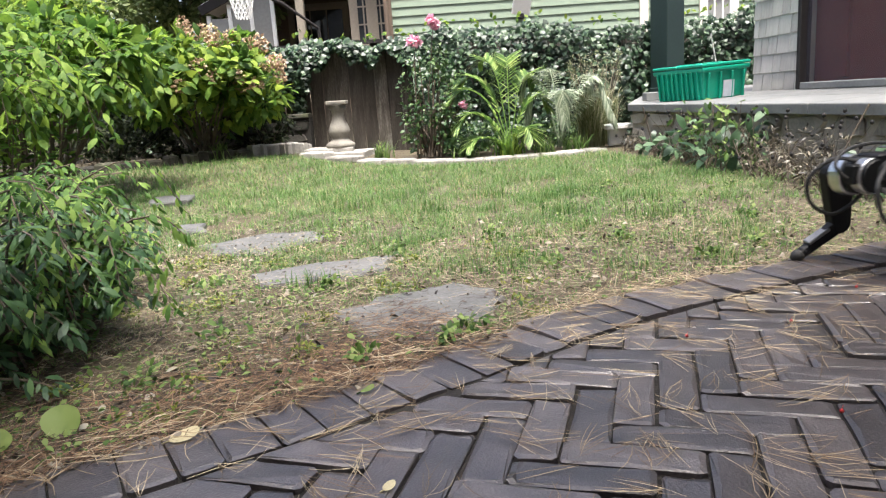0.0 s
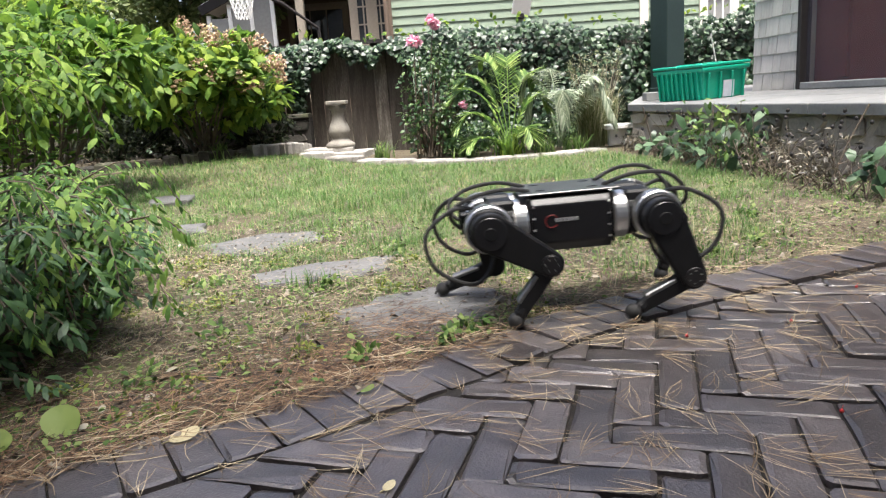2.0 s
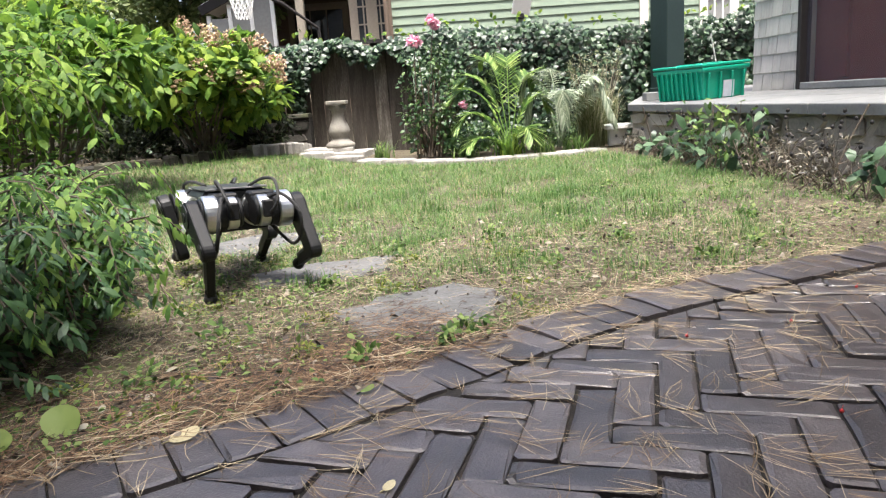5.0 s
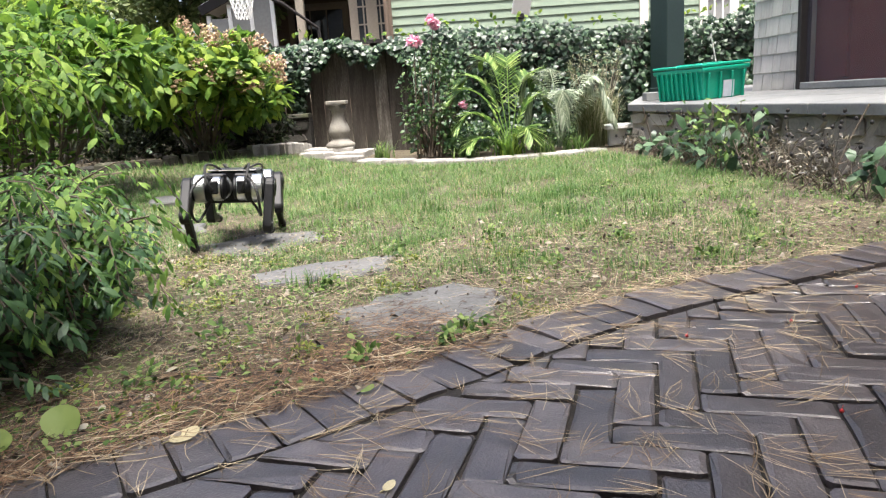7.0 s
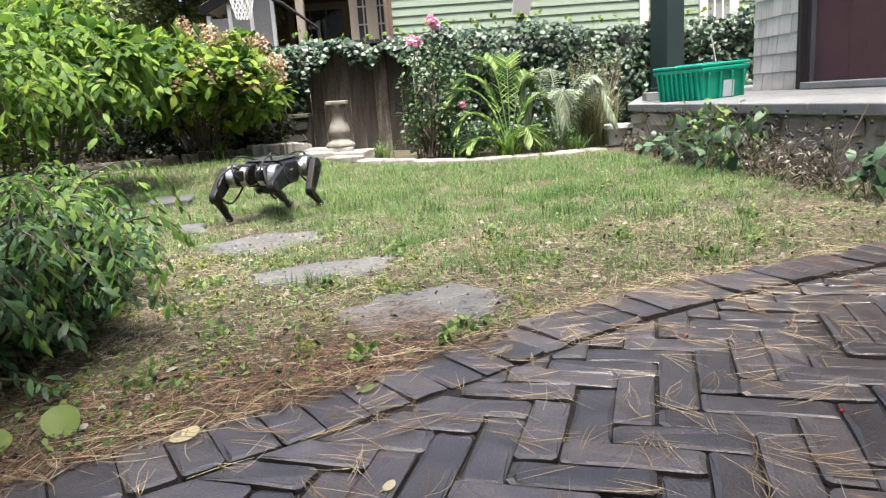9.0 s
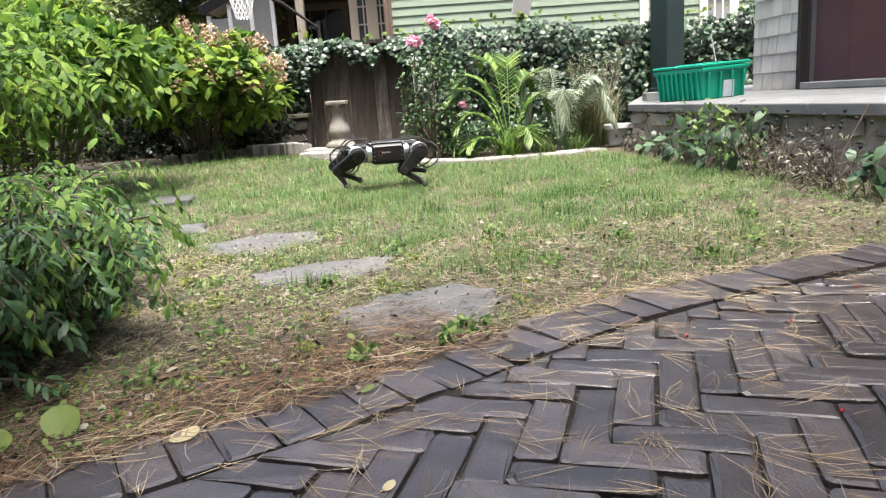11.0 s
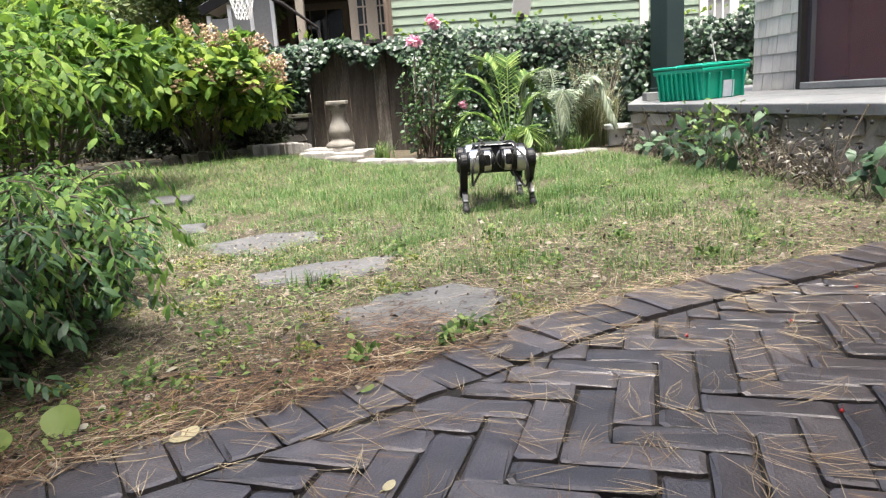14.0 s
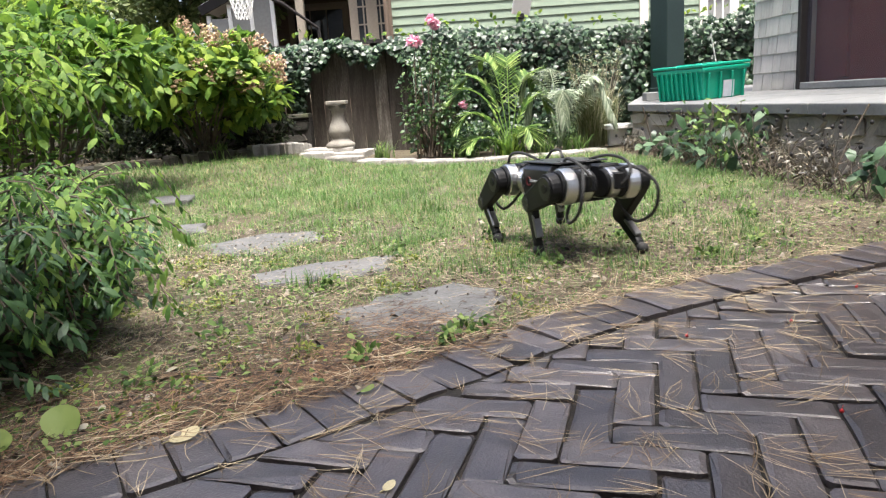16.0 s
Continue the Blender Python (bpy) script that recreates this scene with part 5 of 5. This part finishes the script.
    # low broad weeds
    x, y = scatter(rng, 27000, 0.8, 3.8, (1.3, 2.4))
    keep = (from_rim(x, y) < -0.02) & ~on_stone(x, y) & (rng.random(len(x)) < 0.15 + 0.85 * patchy(x * 1.7 + 3, y * 1.7) ** 2)
    x, y = x[keep], y[keep]
    n = len(x)
    pos = np.stack([x, y, SOIL_Z + rng.uniform(0.004, 0.03, n)], 1)
    way = unit(np.stack([rng.normal(0, 1, n), rng.normal(0, 1, n), rng.uniform(0, 0.8, n)], 1))
    up = unit(np.stack([rng.normal(0, 0.3, n), rng.normal(0, 0.3, n), np.ones(n)], 1))
    sz = rng.uniform(0.5, 1.3, n)
    tagged(part_mesh("lawn_weeds", leaves_mesh("lawn_weeds", pos, way, up, 0.015 * sz, 0.0085 * sz, 0.25), L_WEED), "small clover and broad-leaved weeds in the lawn", "weeds", kind="stuff")


build_lawn()


def build_litter():
    """Small dead leaves and chips on the soil."""
    rng = np.random.default_rng(91)
    x, y = scatter(rng, 15000, 0.75, 3.2, (1.3, 2.2))
    keep = (from_rim(x, y) < 0.01) & (rng.random(len(x)) < 0.25 + 0.75 * patchy(x * 1.3 - 2, y * 1.3))
    x, y = x[keep], y[keep]
    n = len(x)
    pos = np.stack([x, y, SOIL_Z + rng.uniform(0.003, 0.022, n)], 1)
    way = unit(np.stack([rng.normal(0, 1, n), rng.normal(0, 1, n), rng.normal(0, 0.25, n)], 1))
    up = unit(np.stack([rng.normal(0, 0.5, n), rng.normal(0, 0.5, n), np.ones(n)], 1))
    sz = rng.uniform(0.4, 1.4, n) ** 1.3
    tagged(part_mesh("leaf_litter", leaves_mesh("leaf_litter", pos, way, up, 0.017 * sz, 0.009 * sz, 0.3), M_LITTER), "small dead leaves and bark chips on the soil", "litter", kind="stuff")


M_LITTER = mat("dead leaf chips", [(0.1, (0.02, 0.015, 0.011)), (0.45, (0.07, 0.052, 0.036)), (0.7, (0.13, 0.10, 0.068)), (0.9, (0.30, 0.28, 0.22))], 3, 0.7, bump=0, island=1.0)
build_litter()
for k, (x, y, hh) in enumerate(((0.52, 2.9, 0.10), (0.83, 2.75, 0.10), (-0.1, 2.55, 0.07), (-0.06, 3.3, 0.10), (0.3, 3.6, 0.1), (0.95, 3.2, 0.09), (-0.45, 3.5, 0.11), (1.05, 2.45, 0.07))):
    grass_clump("grass_tuft", "taller tuft of green grass in the lawn", 200 + k, (x, y, -0.012), 70, hh, 0.06, 0.004, M_BLADE)
tuft_rng = random.Random(17)
for k in range(95):
    y = tuft_rng.uniform(1.85, 4.6)
    x = tuft_rng.uniform(-0.28 * y, 0.5 * y)
    if from_rim(x, y)[0] < -0.08 and not on_stone(np.array([x]), np.array([y]), 1.1)[0]:
        grass_clump("grass_tuft", "small tuft of fine green grass in the dry lawn", 230 + k, (x, y, -0.012), tuft_rng.randint(30, 80), tuft_rng.uniform(0.03, 0.085), tuft_rng.uniform(0.03, 0.08), 0.003, M_BLADE)


for k, (x, y, r) in enumerate(((0.06, 1.50, 0.055), (-0.16, 2.35, 0.05), (-0.19, 1.37, 0.045), (-0.45, 2.72, 0.05), (-0.02, 1.42, 0.04), (0.62, 2.35, 0.05), (0.78, 2.02, 0.04), (1.15, 2.6, 0.06),
                               (-0.55, 1.55, 0.05), (-0.72, 2.05, 0.06), (0.33, 2.05, 0.05), (-0.35, 1.95, 0.045), (1.0, 2.15, 0.045), (-0.62, 1.3, 0.045), (0.2, 2.55, 0.05), (1.35, 3.3, 0.08), (0.9, 3.6, 0.07))):
    shrub("weed_clump", "small bright green leafy weed in the thin lawn", 400 + k, (x, y, SOIL_Z), (x, y, r * 0.3), (r * 0.9, r * 0.9, r * 0.4), 12, 46, 0.021, 0.011, L_WEED, 0, up=0.9, category="weed", shell=0.2)


L_MOSS = leafmat("yellow-green low weed", (0.05, 0.075, 0.012), (0.13, 0.17, 0.028), (0.26, 0.29, 0.06), 0.4, 0.6, spec=0.3)
weed_rng = random.Random(23)
for k in range(34):
    x, y = weed_rng.uniform(-1.0, 0.25), weed_rng.uniform(1.05, 2.5)
    if from_rim(x, y)[0] < -0.06 and x > -0.62 * y and not on_stone(np.array([x]), np.array([y]), 1.0)[0]:
        w = weed_rng.uniform(0.03, 0.075)
        shrub("weed_clump", "low yellow-green mossy weed on the needle litter", 450 + k, (x, y, SOIL_Z), (x, y, SOIL_Z + 0.012), (w, w * 0.8, 0.014), 14, weed_rng.randint(60, 130), 0.013, 0.006, L_MOSS, 0, up=0.9, category="weed", shell=0.1)


def berry(x, y):
    bm = lathe([(0.0038 * math.sin(q), 0.0038 - 0.0038 * math.cos(q)) for q in np.linspace(0.15, math.pi - 0.15, 7)], 10, Matrix.Translation((x, y, 0.002)))
    tube([(x, y, 0.009), (x + 0.003, y + 0.002, 0.014)], 0.0006, 4, bm)
    return tagged(part("berry", bm, M_BERRY, smooth=True), "small red berry fallen on the bricks", "berry")


M_BERRY = plain("red berry skin", (0.32, 0.018, 0.02), 0.3)
for x, y in ((0.981, 1.593), (0.721, 1.389), (0.589, 0.975), (0.484, 1.343)):
    berry(x, y)


def build_needles():
    rng = np.random.default_rng(5)
    # bundles on the bricks
    P, A, Ln = [], [], []
    n = 520
    x = rng.uniform(-0.75, 1.75, n * 3)
    y = 0.55 + 1.6 * rng.random(n * 3)
    d = from_rim(x, y)
    x, y = x[d > 0.02][:n], y[d > 0.02][:n]
    for px, py in zip(x, y):
        a = rng.uniform(0, 2 * math.pi)
        for k in range(rng.integers(2, 7)):
            aa = a + rng.normal(0, 0.24)
            L = rng.uniform(0.05, 0.115)
            P.append((px + math.cos(aa) * L / 2, py + math.sin(aa) * L / 2, 0.0035 + 0.0022 * k))
            A.append(aa)
            Ln.append(L)
    # drifts along the rim
    m = 620
    i = rng.integers(20, 200, m)
    off = np.where(rng.random(m) < 0.8, rng.normal(-0.03, 0.025, m), rng.normal(0.06, 0.05, m))
    Q = RIM_XY[i] + RIM_N[i] * off[:, None] + rng.normal(0, 0.015, (m, 2))
    base = np.arctan2(RIM_T[i][:, 1], RIM_T[i][:, 0])
    P = np.concatenate([np.array(P), np.stack([Q[:, 0], Q[:, 1], rng.uniform(0.003, 0.02, m)], 1)])
    A = np.concatenate([A, base + rng.normal(0, 0.85, m)])
    Ln = np.concatenate([Ln, rng.uniform(0.05, 0.11, m)])
    n = len(P)
    straws("pine_needles", rng, P, Ln, rng.uniform(0.0007, 0.0013, n), M_NEEDLE, "fallen tan pine needles scattered over bricks and soil", 0.03, A, curve=0.28)
    # reddish needles on the soil in the near left corner
    m = 5200
    i = rng.integers(5, 110, m)
    off = -np.abs(rng.normal(0.08, 0.17, m))
    Q = RIM_XY[i] + RIM_N[i] * off[:, None]
    pos = np.stack([Q[:, 0], Q[:, 1], rng.uniform(-0.006, 0.012, m)], 1)
    straws("pine_needles", rng, pos, rng.uniform(0.04, 0.10, m), rng.uniform(0.0008, 0.0014, m), M_RUST, "brown pine needles drifted on the soil by the patio", 0.08)


build_needles()


def fallen_leaf(x, y, z, size, az, material, label, w=0.7, tilt=8):
    """A rounded, slightly cupped leaf with a short stalk."""
    bm = bmesh.new()
    rings = [[bm.verts.new((0, 0, 0.0))]]
    for f in (0.5, 1.0):
        ring = []
        for k in range(16):
            a = 2 * math.pi * k / 16
            r = f * size / 2 * (1 + 0.05 * math.sin(3 * a + x * 40))
            px, py = r * math.cos(a), r * w * math.sin(a) * (1 - 0.15 * math.cos(a))
            ring.append(bm.verts.new((px, py, 0.12 * abs(py) + 0.25 * px * px / size + 0.05 * size * f * math.sin(2 * a))))
        rings.append(ring)
    for k in range(16):
        bm.faces.new((rings[0][0], rings[1][k], rings[1][(k + 1) % 16]))
        bm.faces.new((rings[1][k], rings[2][k], rings[2][(k + 1) % 16], rings[1][(k + 1) % 16]))
    tube([(-size * 0.45, 0, 0.002), (-size * 0.7, 0.004, 0.0)], 0.0012, 5, bm)
    bmesh.ops.transform(bm, matrix=pose(x, y, z, tilt) @ pose(0, 0, 0, 0, -6, math.degrees(az)), verts=bm.verts)
    return tagged(part("fallen_leaf", bm, material, smooth=True), label, "leaf")


M_PALELEAF = mat("pale dry leaf", [(0.3, (0.5, 0.44, 0.24)), (0.7, (0.66, 0.6, 0.38))], 40, 0.6, bump=0.2, trans=0.2)
fallen_leaf(-0.44, 1.045, 0.006, 0.05, 0.45, M_PALELEAF, "pale cream fallen leaf at the patio's edge")
fallen_leaf(-0.665, 1.10, 0.022, 0.070, 2.6, L_WEED, "round green leaf near the patio's edge", 0.85, 38)
fallen_leaf(-0.74, 1.05, 0.016, 0.045, 2.0, L_WEED, "round green leaf near the patio's edge", 0.85, 32)
fallen_leaf(-0.155, 1.185, 0.005, 0.03, 0.6, L_WEED, "small green fallen leaf on the bricks", 0.5)
fallen_leaf(-0.095, 0.855, 0.004, 0.022, 0.9, M_PALELEAF, "small pale fallen leaf on the bricks", 0.7)


# ---------- patio bricks (last: many pieces) ----------
BW, BL = 0.067, 0.067 * 3.0055
LAT = Matrix.Translation((0.246, 1.0005, 0)) @ pose(0, 0, 0, 0, 0, -17.38)


def clip_poly(poly, p, n):
    """The part of poly on the side of p to which n points."""
    out = []
    for i in range(len(poly)):
        a, b = poly[i - 1], poly[i]
        da, db = (a[0] - p[0]) * n[0] + (a[1] - p[1]) * n[1], (b[0] - p[0]) * n[0] + (b[1] - p[1]) * n[1]
        if (da >= 0) != (db >= 0):
            f = da / (da - db)
            out.append((a[0] + (b[0] - a[0]) * f, a[1] + (b[1] - a[1]) * f))
        if db >= 0:
            out.append(b)
    return out


def brick_mesh(poly, rng, dz):
    cx = sum(p[0] for p in poly) / len(poly)
    cy = sum(p[1] for p in poly) / len(poly)
    bm = prism([(x - cx, y - cy) for x, y in poly], -0.03, 0.0, 0.009, 0.002, rng, 0.0024)
    me = bpy.data.meshes.new("brick")
    bm.to_mesh(me)
    bm.free()
    me.materials.append(M_BRICK)
    return me, (cx, cy)


def worn(poly, rng):
    """A brick's outline, shifted a little, with rounded corners and uneven sides."""
    dx, dy = rng.uniform(-0.0022, 0.0022), rng.uniform(-0.0022, 0.0022)
    out = []
    n = len(poly)
    for i in range(n):
        p, a, b = Vector(poly[i]), Vector(poly[i - 1]), Vector(poly[(i + 1) % n])
        c = rng.uniform(0.003, 0.009)
        for q, f in ((a, c), (b, c)):
            v = p + (q - p).normalized() * f
            out.append(v)
        m = p.lerp(b, 0.5)
        out.append(m)
    return [(v.x + dx + rng.uniform(-0.0012, 0.0012), v.y + dy + rng.uniform(-0.0012, 0.0012)) for v in out]


def build_bricks():
    rng = random.Random(8)
    g = 0.0022
    todo = []
    inner = RIM_XY + RIM_N * BORDER
    for a in range(-30, 31):
        for b in range(-8, 9):
            # the two bricks of a herringbone cell
            ox, oy = (a + b * BL / BW) * BW, (a - b * BL / BW) * BW
            for (x0, x1, y0, y1) in ((ox, ox + BW, oy, oy + BL), (ox, ox + BL, oy - BW, oy)):
                c = LAT @ Vector(((x0 + x1) / 2, (y0 + y1) / 2, 0))
                if not (-1.2 < c.x < 2.3 and -0.6 < c.y < 2.4):
                    continue
                poly = worn([(x0 + g, y0 + g), (x1 - g, y0 + g), (x1 - g, y1 - g), (x0 + g, y1 - g)], rng)
                poly = [tuple((LAT @ Vector((px, py, 0)))[:2]) for px, py in poly]
                i = int(np.argmin(((inner - np.array((c.x, c.y))) ** 2).sum(1)))
                poly = clip_poly(poly, inner[i] + RIM_N[i] * 0.010, RIM_N[i])
                if len(poly) < 3:
                    continue
                area = abs(sum(poly[k - 1][0] * poly[k][1] - poly[k][0] * poly[k - 1][1] for k in range(len(poly)))) / 2
                if area > 0.0006:
                    todo.append((math.hypot(c.x - 0.4, c.y - 1.1), poly, 0.0))
    # border: bricks on edge across the rim
    s = np.concatenate([[0], np.cumsum(np.linalg.norm(np.diff(RIM_XY, axis=0), axis=1))])
    pitch = 0.079
    for k in range(int(s[-1] / pitch)):
        i0, i1 = np.searchsorted(s, k * pitch), min(np.searchsorted(s, (k + 1) * pitch), len(s) - 1)
        t = RIM_T[i0] * g
        out = rng.uniform(-0.012, 0.02)
        poly = [tuple(RIM_XY[i0] + t - RIM_N[i0] * (0.03 + out)), tuple(RIM_XY[i1] - t - RIM_N[i1] * (0.03 + out)),
                tuple(RIM_XY[i1] - t + RIM_N[i1] * (BORDER - 0.006)), tuple(RIM_XY[i0] + t + RIM_N[i0] * (BORDER - 0.006))]
        poly = worn(poly, rng)
        c = np.mean(poly, 0)
        todo.append((math.hypot(c[0] - 0.4, c[1] - 1.1) - 0.4, poly, 0.006 * float(smooth((c[0] - 0.1) / 0.5))))
    todo.sort(key=lambda q: q[0])
    rest = bmesh.new()
    for n, (_, poly, raised) in enumerate(todo):
        me, (cx, cy) = brick_mesh(poly, rng, 0)
        dz = rng.uniform(-0.0035, 0.0035) + raised
        if n < 300:
            ob = part_mesh("brick", me, M_BRICK, patio)
            ob.matrix_basis = pose(cx, cy, dz, rng.uniform(-1.2, 1.2), rng.uniform(-1.2, 1.2), 0)
        else:
            me.transform(Matrix.Translation((cx, cy, dz)))
            rest.from_mesh(me)
            bpy.data.meshes.remove(me)
    tagged(part("outer_bricks", rest, M_BRICK, patio), kind="stuff")


build_bricks()


# ---------- what moves ----------
# the robot's way: seconds, x, y, height of the hips, heading in degrees, nose-up pitch, roll
WAY = [
    (0.0, 1.295, 1.765, 0.248, 194.0, -0.5, 1.1),
    (0.5, 1.055, 1.798, 0.222, 191.5, -1.2, -0.8),
    (1.0, 0.736, 1.624, 0.238, 183.8, 1.5, 3.3),
    (1.5, 0.481, 1.647, 0.227, 183.3, -2.1, 0.6),
    (2.0, 0.292, 1.633, 0.225, 180.2, -1.3, -0.0),
    (2.5, 0.048, 1.644, 0.227, 173.8, 2.5, 0.6),
    (3.0, -0.149, 1.599, 0.222, 158.6, -3.3, -0.8),
    (3.5, -0.335, 1.655, 0.228, 148.0, -1.3, -5.0),
    (4.0, -0.512, 1.806, 0.226, 137.1, -2.0, 4.2),
    (6.5, -0.833, 2.702, 0.229, 99.8, -1.1, -2.3),
    (7.0, -0.831, 2.875, 0.224, 97.5, -2.3, 3.6),
    (7.5, -0.890, 3.132, 0.230, 92.2, 0.1, 1.0),
    (8.0, -0.883, 3.255, 0.224, 88.9, 0.7, 0.4),
    (8.5, -0.833, 3.330, 0.228, 82.7, -0.9, 1.7),
    (9.0, -0.829, 3.513, 0.217, 77.2, 0.8, 0.9),
    (11.5, -0.166, 4.450, 0.221, -6.2, -0.3, 1.3),
    (12.0, 0.060, 4.107, 0.221, -42.5, 0.1, -0.1),
    (12.5, 0.166, 3.837, 0.215, -66.7, -0.4, 1.2),
    (13.0, 0.233, 3.588, 0.220, -78.8, 0.0, 0.5),
    (13.5, 0.278, 3.460, 0.217, -83.9, -0.7, 1.6),
    (14.0, 0.274, 3.359, 0.225, -90.0, -0.0, 0.0),
    (14.5, 0.243, 3.127, 0.223, -87.9, -0.8, 0.0),
    (15.0, 0.280, 2.885, 0.224, -86.7, 1.6, -1.6),
    (15.5, 0.336, 2.614, 0.228, -77.4, 1.0, -0.9),
    (16.0, 0.410, 2.260, 0.226, -70.9, 1.7, -1.0),
]
# middle times of each swing: front left with rear right, and front right with rear left
SWING_A = [-0.6, 0.13, 0.8, 1.45, 2.19, 2.89, 3.61, 4.27, 4.92, 5.56, 6.24, 6.92, 7.6, 8.3, 9.0, 9.66, 10.3, 10.96, 11.6, 12.2, 12.72, 13.48, 14.14, 14.76, 15.28, 15.8, 16.4]
SWING_B = [-0.2, 0.5, 1.16, 1.85, 2.53, 3.2, 3.87, 4.55, 5.23, 5.92, 6.6, 7.28, 8.0, 8.68, 9.33, 9.98, 10.62, 11.27, 11.9, 12.45, 13.1, 13.82, 14.48, 15.02, 15.54, 16.1, 16.6]
SWING = 0.22


def way_at(t):
    T = [w[0] for w in WAY]
    k = max(0, min(len(T) - 2, int(np.searchsorted(T, t, "right")) - 1))
    a, b = WAY[max(k - 1, 0)], WAY[min(k + 2, len(WAY) - 1)]
    p, q = WAY[k], WAY[k + 1]
    h = q[0] - p[0]
    f = (t - p[0]) / h
    out = []
    for i in range(1, 7):
        mp = (q[i] - a[i]) / max(q[0] - a[0], 1e-6) if a is not p else (q[i] - p[i]) / h
        mq = (b[i] - p[i]) / max(b[0] - p[0], 1e-6) if b is not q else (q[i] - p[i]) / h
        out.append((2 * f ** 3 - 3 * f * f + 1) * p[i] + (f ** 3 - 2 * f * f + f) * h * mp + (-2 * f ** 3 + 3 * f * f) * q[i] + (f ** 3 - f * f) * h * mq)
    return out


def body_pose(t):
    x, y, z, heading, pitch, roll = way_at(t)
    return pose(x, y, z, roll, -pitch, heading)


def ground_z(p):
    return 0.0 if from_rim(p.x, p.y)[0] > 0 else float(rise(p.x, p.y)) - 0.002


FOOT_OUT = 0.0


def foothold(key, t):
    _, _, e, s = LEGS[key]
    x, y, z, heading, _, _ = way_at(t)
    p = pose(x, y, 0, 0, 0, heading) @ Vector((e * (HIP_X + 0.028) - 0.003, s * (HIP_Y + FOOT_OUT), 0))
    p.z = ground_z(p) + FOOT_R
    return p


def foot_at(key, t):
    mids = SWING_A if key in ("fl", "rr") else SWING_B
    i = int(np.searchsorted(mids, t))
    prev, nxt = mids[max(i - 1, 0)], mids[min(i, len(mids) - 1)]
    for m in (prev, nxt):
        if abs(t - m) <= SWING / 2:
            j = mids.index(m)
            before = (mids[max(j - 1, 0)] + m) / 2
            after = (mids[min(j + 1, len(mids) - 1)] + m) / 2
            f = (t - m) / SWING + 0.5
            a, b = foothold(key, min(max(before, 0), 16)), foothold(key, min(max(after, 0), 16))
            g = f * f * (3 - 2 * f)
            p = a.lerp(b, g)
            p.z += 0.065 * math.sin(math.pi * f)
            return p
    return foothold(key, min(max((prev + nxt) / 2, 0), 16))


def leg_poses(body, foot_world, e, s):
    """Upper and lower leg in the robot's space, knee to the rear."""
    hip = Vector((e * HIP_X, s * HIP_Y, 0))
    f = body.inverted() @ foot_world
    d = f - hip
    if d.length > THIGH + SHANK - 0.004:
        d *= (THIGH + SHANK - 0.004) / d.length
    r = d.length
    u = d.normalized()
    back = Vector((-1, 0, 0))
    back = (back - u * back.dot(u)).normalized()
    ca = (THIGH ** 2 + r * r - SHANK ** 2) / (2 * THIGH * r)
    ca = max(-1, min(1, ca))
    knee = hip + u * THIGH * ca + back * THIGH * math.sqrt(1 - ca * ca)
    axis = u.cross(back).normalized()                     # across the leg
    if axis.y < 0:
        axis = -axis

    def frame_of(a, b):
        z = (a - b).normalized()
        x = axis.cross(z).normalized()
        y = z.cross(x)
        return Matrix(((x.x, y.x, z.x, a.x), (x.y, y.y, z.y, a.y), (x.z, y.z, z.z, a.z), (0, 0, 0, 1)))
    return frame_of(hip, knee), frame_of(knee, hip + d)


def motions():
    times = [round(0.1 * k, 1) for k in range(161)]
    poses = [(t, body_pose(t)) for t in times]
    walk(robot, poses)
    for key, (up, lo, e, s) in LEGS.items():
        rows = [(t, *leg_poses(m, foot_at(key, t), e, s)) for t, m in poses]
        walk(up, [(t, a) for t, a, b in rows])
        walk(lo, [(t, b) for t, a, b in rows])


motions()
